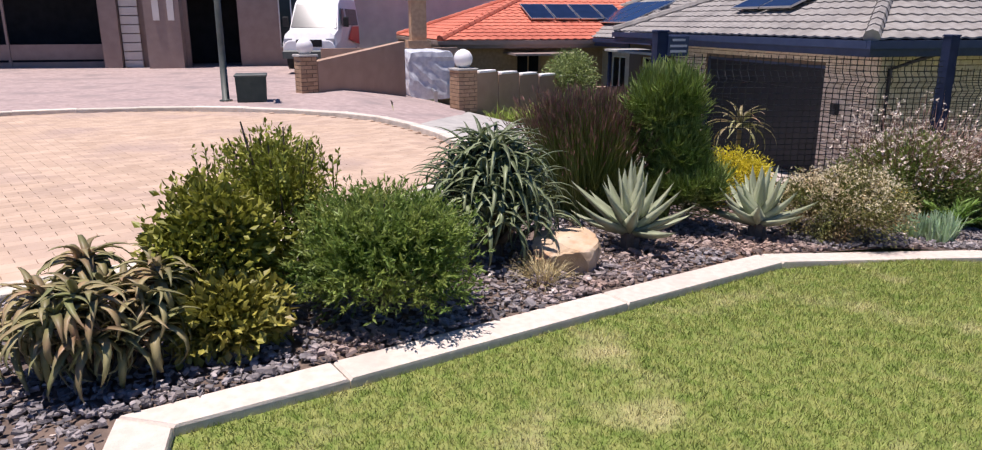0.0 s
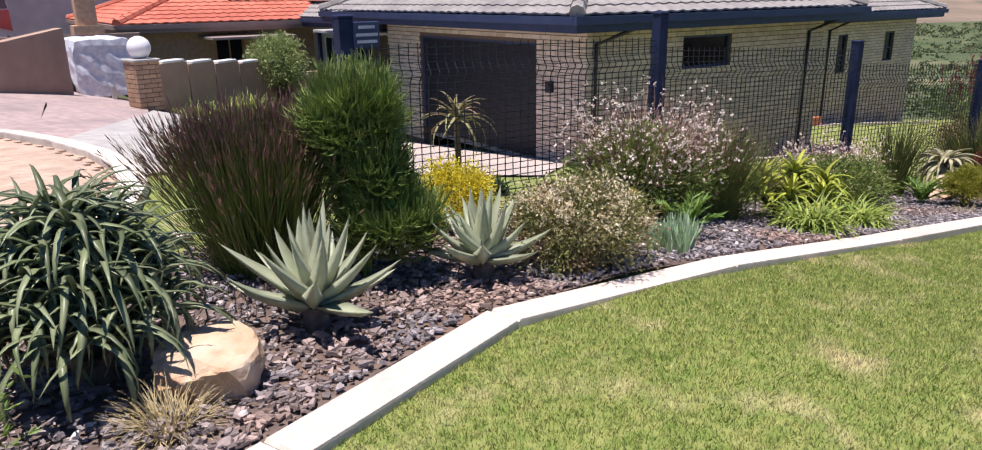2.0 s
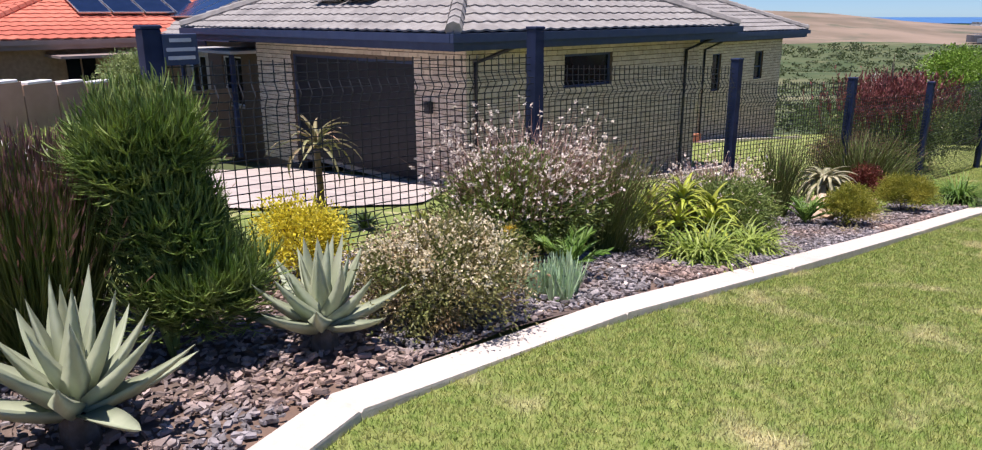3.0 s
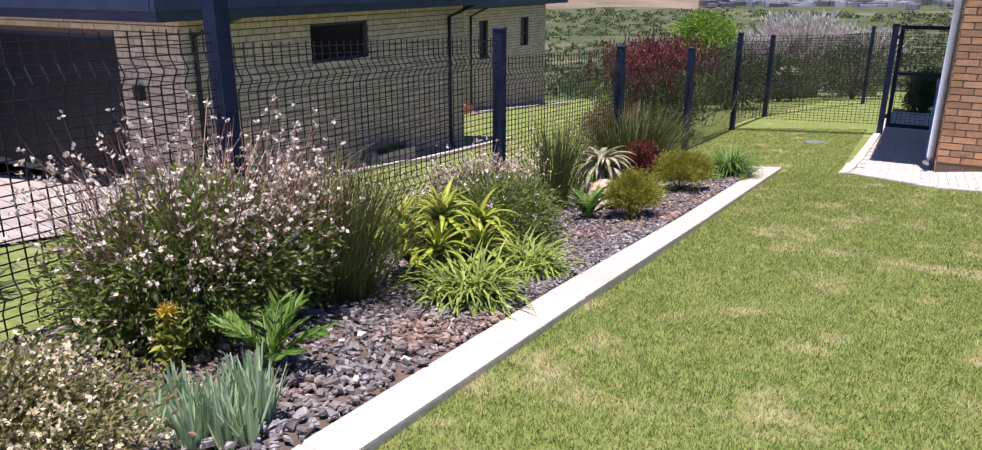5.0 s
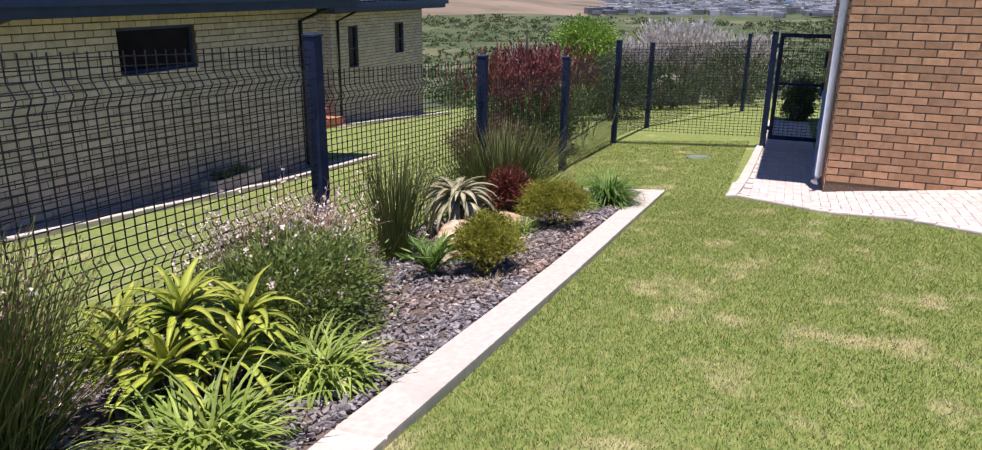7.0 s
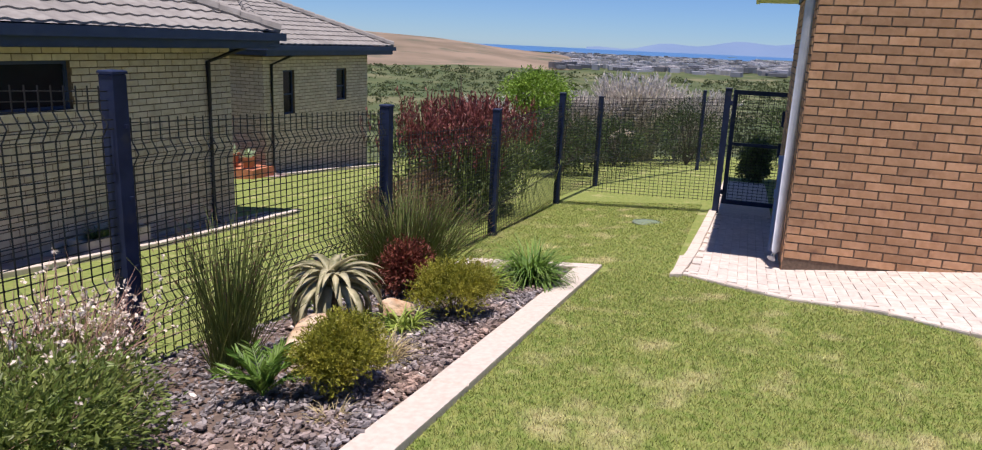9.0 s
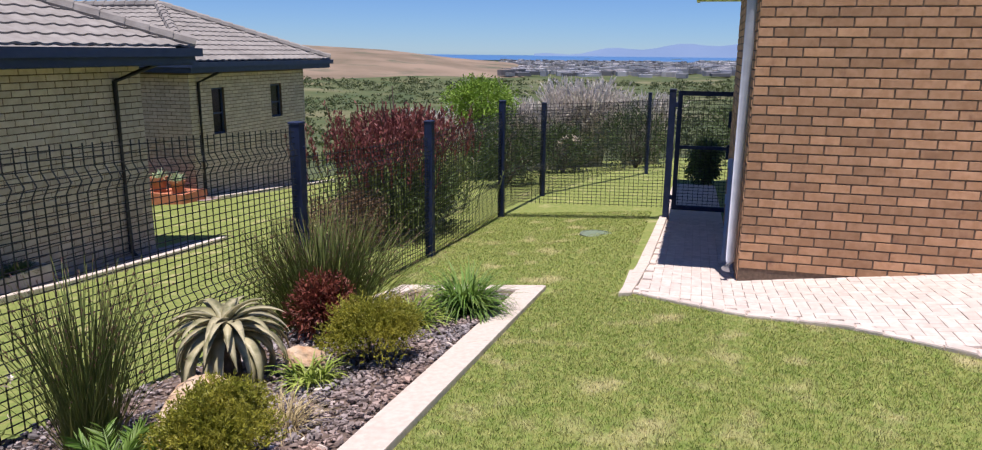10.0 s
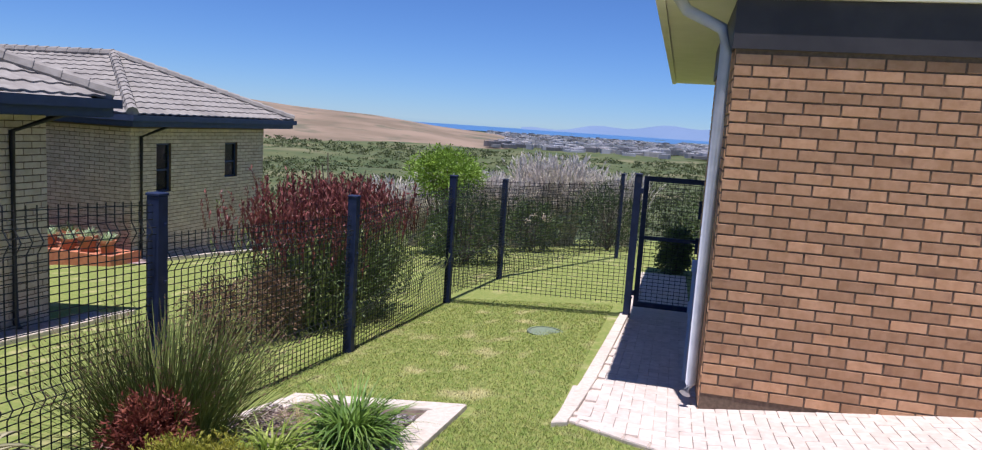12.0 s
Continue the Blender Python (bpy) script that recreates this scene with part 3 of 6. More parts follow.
def hip_roof(owner, x0, x1, y0, y1, z, slope, material, ridge_mat, fascia, tile=0.30):
    """Hip roof with rolled tiles, hip and ridge caps, fascia and soffit."""
    w = min(x1 - x0, y1 - y0) / 2
    top = z + w * slope
    if x1 - x0 <= y1 - y0:
        r0, r1 = (x0 + w, y0 + w, top), (x0 + w, y1 - w, top)
        corners = [(x0, y0, z), (x1, y0, z), (x1, y1, z), (x0, y1, z)]
        tiled_slope(owner, corners[0], corners[1], r0, r0, material, tile=tile)
        tiled_slope(owner, corners[1], corners[2], r1, r0, material, tile=tile)
        tiled_slope(owner, corners[2], corners[3], r1, r1, material, tile=tile)
        tiled_slope(owner, corners[3], corners[0], r0, r1, material, tile=tile)
        hips = [(corners[0], r0), (corners[1], r0), (corners[2], r1), (corners[3], r1), (r0, r1)]
    else:
        r0, r1 = (x0 + w, y0 + w, top), (x1 - w, y0 + w, top)
        corners = [(x0, y0, z), (x1, y0, z), (x1, y1, z), (x0, y1, z)]
        tiled_slope(owner, corners[0], corners[1], r1, r0, material, tile=tile)
        tiled_slope(owner, corners[1], corners[2], r1, r1, material, tile=tile)
        tiled_slope(owner, corners[2], corners[3], r0, r1, material, tile=tile)
        tiled_slope(owner, corners[3], corners[0], r0, r0, material, tile=tile)
        hips = [(corners[0], r0), (corners[1], r1), (corners[2], r1), (corners[3], r0), (r0, r1)]
    for p, q in hips:
        p, q = Vector(p), Vector(q)
        n = max(2, int((q - p).length / 0.35))
        for i in range(n):
            a, b = p.lerp(q, i / n), p.lerp(q, (i + 1.08) / n)
            part("ridge_tile", Geo().tube([a + Vector((0, 0, 0.035)), b + Vector((0, 0, 0.025))], [0.135, 0.12], 8), ridge_mat, owner)
    for lo, hi in (((x0, y0, z - 0.27), (x1, y0 + 0.03, z - 0.03)), ((x0, y1 - 0.03, z - 0.27), (x1, y1, z - 0.03)), ((x0, y0 + 0.03, z - 0.27), (x0 + 0.03, y1 - 0.03, z - 0.03)), ((x1 - 0.03, y0 + 0.03, z - 0.27), (x1, y1 - 0.03, z - 0.03))):
        part("fascia", Geo().span(lo, hi), fascia, owner, "dark fascia board")
    for lo, hi in (((x0 - 0.08, y0 - 0.09, z - 0.15), (x1 + 0.08, y0 - 0.003, z - 0.02)), ((x0 - 0.09, y0 - 0.003, z - 0.15), (x0 - 0.003, y1, z - 0.02)), ((x1 + 0.003, y0 - 0.003, z - 0.15), (x1 + 0.09, y1, z - 0.02))):
        part("gutter", Geo().span(lo, hi), fascia, owner, "dark gutter")
    part("soffit", Geo().span((x0 + 0.03, y0 + 0.03, z - 0.285), (x1 - 0.03, y1 - 0.03, z - 0.272)), fascia, owner)


def shell(owner, x0, x1, y0, y1, z0, z1, material, openings=(), name="wall"):
    """Four mortar-coloured wall slabs; openings by side: (side, s0, s1, z0, z1) with s along x or y."""
    t = 0.22
    for side, a, b in (("south", x0, x1), ("north", x0, x1), ("west", y0 + t, y1 - t), ("east", y0 + t, y1 - t)):
        holes = [o for o in openings if o[0] == side]
        cuts = sorted({a, b, *[o[1] for o in holes], *[o[2] for o in holes]})
        for p, q in zip(cuts, cuts[1:]):
            zs = [(z0, z1)]
            for o in holes:
                if o[1] <= p and o[2] >= q:
                    zs = [(z0, o[3]), (o[4], z1)]
            for lo, hi in zs:
                if hi - lo > 0.01:
                    ends = {"south": ((p, y0, lo), (q, y0 + t, hi)), "north": ((p, y1 - t, lo), (q, y1, hi)), "west": ((x0, p, lo), (x0 + t, q, hi)), "east": ((x1 - t, p, lo), (x1, q, hi))}[side]
                    part(name, Geo().span(*ends), material, owner)


def window_in(owner, side, plane, s0, s1, z0, z1, frame_mat=None, mullions=0, bar=False):
    """A window set back in its opening, with frame and pane."""
    frame_mat = frame_mat or M_FASCIA
    dep = 0.09

    def span(g, a, b, lo, hi, d0, d1):
        if side == "south":
            g.span((a, plane + d0, lo), (b, plane + d1, hi))
        else:
            g.span((plane + d0, a, lo), (plane + d1, b, hi))
    g = Geo()
    f = 0.045
    for a, b, lo, hi in ((s0, s1, z0, z0 + f), (s0, s1, z1 - f, z1), (s0, s0 + f, z0 + f, z1 - f), (s1 - f, s1, z0 + f, z1 - f)):
        span(g, a, b, lo, hi, dep - 0.03, dep + 0.03)
    for k in range(mullions):
        m = s0 + (s1 - s0) * (k + 1) / (mullions + 1)
        span(g, m - 0.02, m + 0.02, z0 + f, z1 - f, dep - 0.03, dep + 0.03)
    if bar:
        m = z0 + (z1 - z0) * 0.45
        span(g, s0 + f, s1 - f, m - 0.02, m + 0.02, dep - 0.031, dep + 0.031)
    w = part("window", g, frame_mat, owner)
    g = Geo()
    span(g, s0 + f, s1 - f, z0 + f, z1 - f, dep - 0.004, dep + 0.004)
    part("pane", g, M_GLASSY, w)
    g = Geo()
    span(g, s0, s1, z0 - 0.04, z0, -0.03, dep + 0.03)
    part("sill", g, M_BRICKY, w)


def downpipe(owner, x, y, z_gutter, dx, dy, z_bot, material, r=0.04):
    """A pipe from under a gutter that swans back to the wall and runs down."""
    g = Geo().tube([(x + dx, y + dy, z_gutter), (x + dx, y + dy, z_gutter - 0.14), (x, y, z_gutter - 0.42), (x, y, z_bot + 0.1), (x, y - 0.08, z_bot + 0.02)], r, 8)
    part("downpipe", g, material, owner, "dark downpipe", smooth=True)


# neighbour with the double garage
N_X, N_Y = 10.95, 11.05
house = thing("garage_house", (0, 0, 0), "single-storey yellow face-brick house with grey tiled hip roof and double garage", "house", "brick houses")
shell(house, N_X, 18.1, N_Y, 18.4, -2.3, 1.03, M_MORTAR, [("west", 12.45, 16.8, -2.3, 0.76), ("south", 13.42, 14.88, 0.20, 0.83)])
window_in(house, "south", N_Y, 13.42, 14.88, 0.20, 0.83)
door = part("garage_door", Geo().span((N_X + 0.05, 12.45, -1.4), (N_X + 0.12, 12.51, 0.76)).span((N_X + 0.05, 16.74, -1.4), (N_X + 0.12, 16.8, 0.76)).span((N_X + 0.05, 12.51, 0.70), (N_X + 0.12, 16.74, 0.76)), M_FASCIA, house, "closed charcoal sectional garage door")
for k in range(5):
    z = -1.44 + k * 0.428
    part("door_panel", Geo().span((N_X + 0.085, 12.51, z), (N_X + 0.13, 16.74, z + 0.425)), M_DOOR, door)
part("garage_floor", Geo().span((N_X + 0.2, 11.3, -1.6), (17.8, 18.1, -1.5)), M_GREYDRIVE, house)
hip_roof(house, 10.17, 18.72, 10.46, 20.6, 1.30, 0.42, M_TILE, M_TILE, M_FASCIA)
downpipe(house, 11.12, N_Y - 0.05, 1.2, 0.55, -0.42, -1.6, M_PIPE)
downpipe(house, 17.5, N_Y - 0.05, 1.2, 0.5, -0.42, -1.95, M_PIPE)
g = Geo().box((N_X - 0.06, 12.0, -0.02), (0.1, 0.14, 0.2)).box((N_X - 0.1, 12.0, 0.04), (0.06, 0.1, 0.08))
part("wall_lamp", g, M_PIPE, house, "small dark wall lamp")
# entrance wing beyond the garage
shell(house, 11.6, 18.0, 18.42, 22.6, -2.4, 0.9, M_MORTAR, [("west", 20.6, 21.75, -0.78, 0.52)], "wing_wall")
window_in(house, "west", 11.6, 20.6, 21.75, -0.78, 0.52, M_WHITE, 1)
part("wing_roof", Geo().span((11.35, 20.65, 0.9), (18.0, 22.65, 0.98)), M_FASCIA, house, "flat dark roof edge over the entrance wing")
part("canopy", Geo().bevel_box((10.95, 20.0, 0.74), (1.3, 3.2, 0.07), 0.01), M_GREYDRIVE, house, "thin pale flat canopy")
for y in (18.6, 21.45):
    part("canopy_post", Geo().box((10.42, y, -0.5), (0.09, 0.09, 2.42)), M_POST, house)
# solar panels on the west slope
SN = Vector((-0.387, 0, 0.922))
for k in range(2):
    base = Vector((11.2, 14.0 + k * 1.12, 1.30 + 1.03 * 0.42)) + SN * 0.13
    upv = Vector((0.922, 0, 0.387))
    q = [base, base + Vector((0, 1.08, 0)), base + Vector((0, 1.08, 0)) + upv * 1.9, base + upv * 1.9]
    v = [tuple(p) for p in q] + [tuple(p + SN * 0.04) for p in q]
    sp = part("solar_panel", Geo().add(v, BOXF), M_ALU, house, "dark solar panel in an aluminium frame")
    c = sum(q, Vector()) / 4
    part("cell_sheet", Geo().add([tuple(c + (p - c) * 0.965 + SN * 0.043) for p in q], [(0, 1, 2, 3)]), M_SOLAR, sp)

# further brick house
house2 = thing("garden_house", (0, 0, 0), "yellow face-brick house with grey tiled hip roof behind a lawn", "house", "brick houses")
shell(house2, 24.3, 30.05, 14.82, 26, -3.4, 0.68, M_MORTAR, [("south", 25.2, 25.75, -0.95, 0.27), ("south", 28.05, 28.66, -0.72, 0.25)])
window_in(house2, "south", 14.82, 25.2, 25.75, -0.95, 0.27, bar=True)
window_in(house2, "south", 14.82, 28.05, 28.66, -0.72, 0.25, bar=True)
hip_roof(house2, 23.75, 30.9, 14.3, 26.5, 0.97, 0.42, M_TILE, M_TILE, M_FASCIA)
downpipe(house2, 24.62, 14.77, 0.85, 0.45, -0.4, -2.9, M_PIPE)

# house beside the lawn
MY_X, MY_Y = 15.9, 2.04
home = thing("corner_house", (0, 0, 0), "orange face-brick house corner with cream soffit and white downpipe", "house", "brick houses")
shell(home, MY_X, 19.85, -8.0, MY_Y, -1.5, 2.03, M_MORTAR)
shell(home, 19.87, 26.0, -8.0, 1.1, -2.0, 2.42, M_BRICKR, (), "recessed_wall")
part("dark_band", Geo().span((MY_X - 0.03, -8.0, 2.03), (19.85, MY_Y + 0.03, 2.42)), M_BAND, home, "dark painted band under the eave")
part("soffit", Geo().span((15.875, -8.5, 2.425), (26.6, 2.64, 2.45)), M_SOFFIT, home, "cream painted soffit")
part("fascia", Geo().span((15.875, 2.642, 2.40), (26.6, 2.72, 2.56)).span((15.82, -8.5, 2.425), (15.873, 2.72, 2.56)), M_SOFFIT, home)
W = 2.58
tiled_slope(home, (15.8, -8.6, W), (15.8, 2.76, W), (21, -3, W + 2.3), (21, -3.0, W + 2.3), M_TILE)
tiled_slope(home, (15.8, 2.76, W), (26.7, 2.76, W), (21, -3, W + 2.3), (21, -3, W + 2.3), M_TILE)
g = Geo().tube([(MY_X + 0.1, MY_Y + 0.5, 2.45), (MY_X + 0.1, MY_Y + 0.42, 2.34), (MY_X + 0.1, MY_Y + 0.12, 2.2), (MY_X + 0.1, MY_Y + 0.075, 2.0), (MY_X + 0.1, MY_Y + 0.075, -0.85), (MY_X + 0.02, MY_Y + 0.12, -0.93)], 0.05, 10)
part("downpipe", g, M_WHITEPIPE, home, "white painted downpipe", smooth=True)
g = Geo().tube([(16.55, MY_Y + 0.09, -1.0), (16.55, MY_Y + 0.09, 0.1)], 0.055, 10)
for z in (-0.35, 0.05):
    g.tube([(16.55, MY_Y + 0.09, z), (16.55, MY_Y + 0.09, z + 0.1)], 0.068, 10)
part("waste_pipe", g, M_WHITEPIPE, home, "white waste pipe with couplings", smooth=True)

# ---- paving by the corner house ----
apron = thing("corner_paving", (0, 0, 0), "pale pinkish herringbone brick paving beside the lawn", "paving", kind="structure")
PAVE_EDGE = [(15.1, 3.17), (14.75, 2.6), (14.42, 2.0), (14.1, 1.3), (13.7, 0.8), (13.2, 0.2), (12.6, -0.6), (11.5, -2.0)]
bedding = ruled(PAVE_EDGE, [(16.2, 3.17), (16.2, 2.6), (16.2, 2.0), (16.2, 1.3), (16.2, 0.8), (16.2, 0.2), (16.2, -0.6), (16.2, -2)])
sheet("paving_joint", bedding, 30, 10, M_PAVER, 0.008, "sandy joint bed of the pale paving", "paving")


def lie(x, y, lift, turn):
    """A pose flat on the sloping ground."""
    nx, ny = (gz(x - 0.1, y) - gz(x + 0.1, y)) / 0.2, (gz(x, y - 0.1) - gz(x, y + 0.1)) / 0.2
    tilt = Vector((0, 0, 1)).rotation_difference(Vector((nx, ny, 1))).to_matrix().to_4x4()
    return Matrix.Translation((x, y, gz(x, y) + lift)) @ tilt @ pose(0, 0, 0, 0, 0, turn)


def edge_x(y):
    ys = [p[1] for p in PAVE_EDGE][::-1]
    xs = [p[0] for p in PAVE_EDGE][::-1]
    return np.interp(y, ys, xs)


paver_mesh = Geo().bevel_box((0, 0, -0.025), (0.197, 0.097, 0.05), 0.003).mesh("paver", M_PAVER)
spots = []
for a in range(-40, 41):
    for b in range(-14, 15):
        # herringbone: pairs of one lying and one standing brick
        ox, oy = a * 0.1 + b * 0.2, a * 0.1 - b * 0.2
        spots.append((15.0 + ox + 0.1, 1.0 + oy + 0.05, 0))
        spots.append((15.0 + ox + 0.05, 1.0 + oy + 0.2, 90))
for px, py, turn in spots:
    if not (-2.0 < py < 3.16) or px < edge_x(py) + 0.12 or px > (20.1 if py > MY_Y + 0.05 else MY_X + 0.09) or (px > 15.2 and py > 3.10 - 0.035 * (px - 15) - 0.09):
        continue
    ob = new("paver", paver_mesh)
    ob.matrix_basis = lie(px, py, 0.030 + random.uniform(-0.002, 0.002), turn)
    ob.parent = apron
stones(apron, PAVE_EDGE, [(x + 0.11, y - 0.02) for x, y in PAVE_EDGE], 0.22, 0.032, M_PAVER, name="edge_paver")
stones(apron, [(14.9, 3.17), (16.4, 3.10), (20.2, 3.02)], [(14.95, 3.05), (16.4, 2.97), (20.2, 2.90)], 0.5, 0.05, M_KERB, name="edge_stone")
sheet("path_bed", lambda u, v: (16.05 + 9.8 * u, MY_Y + 0.002 + 0.93 * v), 16, 3, M_PAVER, 0.01, "sandy joint bed of the path beside the house", "paving")


# ---- fence ----
POSTS = [(4.07, 5.95, 1.50), (7.12, 5.92, 1.45), (10.58, 6.0, 1.05), (13.95, 5.98, 0.64), (16.96, 5.82, 0.40), (20.55, 5.78, 0.44), (23.55, 5.64, 0.22)]
fence = thing("mesh_fence", (0, 0, 0), "dark welded-mesh security fence on navy square posts", "fence")


def post(owner, x, y, top, w=0.1):
    bot = gz(x, y) - 0.2
    g = Geo().bevel_box((x, y, (bot + top) / 2), (w, w, top - bot), 0.008).bevel_box((x, y, top + 0.008), (w + 0.012, w + 0.012, 0.02), 0.006)
    for z in np.arange(bot + 0.5, top - 0.1, 0.42):
        g.box((x + 0.02, y - w / 2 - 0.006, z), (0.022, 0.014, 0.022))
    return part("post", g, M_POST, owner, "navy painted square steel post")


def panel(owner, p, q, top_p, top_q, height, cell=0.077, row=0.052, r=0.0030):
    """A welded panel between two places, with two V-folds."""
    p, q = np.array(p, float), np.array(q, float)
    L = np.linalg.norm(q - p)
    u = (q - p) / L
    n = np.array((u[1], -u[0]))
    g = Geo()
    folds = (0.12, 0.66)

    def off(h):
        o = 0.0
        for f in folds:
            d = abs(h - f * height) / 0.075
            o = max(o, 0.045 * (1 - d)) if d < 1 else o
        return o

    def at(s, h):
        z1 = top_p + (top_q - top_p) * s / L
        o = off(h)
        xy = p + u * s + n * o
        return (xy[0], xy[1], z1 - h)
    hs = sorted({0.0, height, *[f * height + d for f in folds for d in (-0.075, 0, 0.075)]})
    a, b = np.array((*u, 0)) * r, np.array((*n, 0)) * r
    m = int(L / cell)
    for i in range(m + 1):
        s = 0.03 + (L - 0.06) * i / m
        pts = np.array([at(s, h) for h in hs])
        v = np.stack([pts - a - b, pts + a - b, pts + a + b, pts - a + b], 1).reshape(-1, 3)
        g.add(v, [(k * 4 + c, k * 4 + (c + 1) % 4, k * 4 + 4 + (c + 1) % 4, k * 4 + 4 + c) for k in range(len(hs) - 1) for c in range(4)])
    for h in np.arange(0.03, height, row):
        e0, e1 = np.array(at(0.0, h)), np.array(at(L, h))
        zz, bb = np.array((0, 0, r)), np.array((*n, 0)) * r
        v = np.stack([np.stack([e - bb - zz, e + bb - zz, e + bb + zz, e - bb + zz]) for e in (e0, e1)]).reshape(-1, 3)
        g.add(v, [(c, (c + 1) % 4, 4 + (c + 1) % 4, 4 + c) for c in range(4)])
    return part("mesh_panel", g, M_WIRE, owner, "dark welded wire mesh panel")


for x, y, top in POSTS:
    post(fence, x, y, top)
TOPS = [(1.32, 1.25), (1.16, 0.98), (0.80, 0.60), (0.36, 0.22), (0.26, 0.28), (0.30, 0.10)]
for (a, b), (t0, t1) in zip(zip(POSTS, POSTS[1:]), TOPS):
    panel(fence, a[:2], b[:2], t0, t1, 1.78)
GATE = (20.02, 2.88)
post(fence, GATE[0], GATE[1] + 0.05, 0.72)
panel(fence, (20.55, 5.78), (20.03, 2.98), 0.40, 0.58, 1.72)
BACK = (30.0, 3.85)
post(fence, BACK[0], BACK[1], 0.15)
panel(fence, (23.55, 5.64), BACK, 0.08, 0.0, 1.8)
panel(fence, BACK, (32.0, 1.0), 0.0, -0.1, 1.8)
gate = thing("garden_gate", (0, 0, 0), "dark steel gate with mesh infill beside the house", "gate")
gz0, gz1 = -1.15, 0.71
part("gate_frame", Geo().span((19.99, 1.90, gz0), (20.05, 1.98, gz1)).span((19.99, 2.78, gz0), (20.05, 2.85, gz1)).span((19.992, 1.98, gz1 - 0.07), (20.048, 2.78, gz1)).span((19.992, 1.98, gz0), (20.048, 2.78, gz0 + 0.07)).span((19.995, 1.98, -0.18), (20.045, 2.78, -0.13)), M_POST, gate, "navy steel gate frame")
panel(gate, (20.02, 2.79), (20.02, 1.97), gz1 - 0.06, gz1 - 0.06, 1.74)
part("lock_box", Geo().bevel_box((19.97, 2.04, -0.2), (0.05, 0.09, 0.22), 0.006), M_POST, gate)
part("hinge", Geo().box((19.97, 2.87, -0.95), (0.05, 0.04, 0.07)), M_POST, gate)
part("hinge", Geo().box((19.97, 2.87, 0.5), (0.05, 0.04, 0.07)), M_POST, gate)
part("hinge_plate", Geo().box((19.97, 2.04, 0.3), (0.03, 0.09, 0.25)), M_POST, gate)
drain = thing("drain_cover", (18.7, 3.87, gz(18.7, 3.87) + 0.002), "round grey-green drain cover in the lawn", "drain cover")
part("lid", Geo().lathe((0, 0, 0), [(0.001, 0.012), (0.19, 0.012), (0.2, 0.008), (0.2, -0.02)], 24), M_DRAIN, drain)
part("rim", Geo().lathe((0, 0, 0), [(0.205, -0.02), (0.205, 0.016), (0.235, 0.012), (0.24, -0.02)], 24), M_DRAIN, drain)


# name board on the fence
board = thing("name_board", (4.215, 5.90, 1.385), "small blue-grey board with pale lettering on a fence post", "sign")
part("panel", Geo().bevel_box((0, 0, 0), (0.19, 0.02, 0.17), 0.004), M_FASCIA, board)
for z, w in ((0.05, 0.12), (0.0, 0.16), (-0.045, 0.15)):
    part("lettering", Geo().box((0, -0.0125, z), (w, 0.004, 0.02)), M_WHITEPIPE, board, "pale illegible lettering")
part("bracket", Geo().box((-0.06, 0.03, 0), (0.05, 0.06, 0.05)), M_POST, board)


# ---- plants ----
def plant(name, x, y, label, category="plant", group="", lift=0.03):
    return thing(name, (x, y, gz(x, y) + lift), label, category, group)


def R(seed):
    return np.random.default_rng(seed)


def rosette(owner, rng, n, length, width, lo, hi, bend, material, name="leaf_rosette", at=(0, 0, 0), prof="fat", thick=0.35, fold=0.35, segs=6, power=1.3, wob=0.05, core=0.04, split=False, shrink=0.35):
    """Fleshy leaves round a point, the outer ones lower and longer."""
    k = np.arange(n) / max(1, n - 1)
    az = np.arange(n) * 2.39996 + rng.normal(size=n) * 0.15
    el = lo + (hi - lo) * k ** 0.9 + rng.normal(size=n) * 0.06
    ln = length * (1.05 - shrink * k) * rng.uniform(0.85, 1.12, n)
    base = np.array(at) + np.stack([np.cos(az) * core * (1 - k), np.sin(az) * core * (1 - k), 0.02 + 0.12 * length * k], -1)
    v, f = ribbons(rng, base, az, el, bend * rng.uniform(0.7, 1.3, n) * (1.1 - 0.5 * k), ln, width * rng.uniform(0.85, 1.1, n), segs, power, prof, thick, fold, wob)
    if split:
        k4 = (segs + 1) * 4
        per = f.reshape(4, n, segs, 4)
        for i in range(n):
            part("leaf", Geo().add(v[i * k4:(i + 1) * k4], per[:, i].reshape(-1, 4) - i * k4), material, owner, smooth=True)
        return None
    return tagged(part(name, Geo().add(v, f), material, owner, smooth=True), kind="stuff")


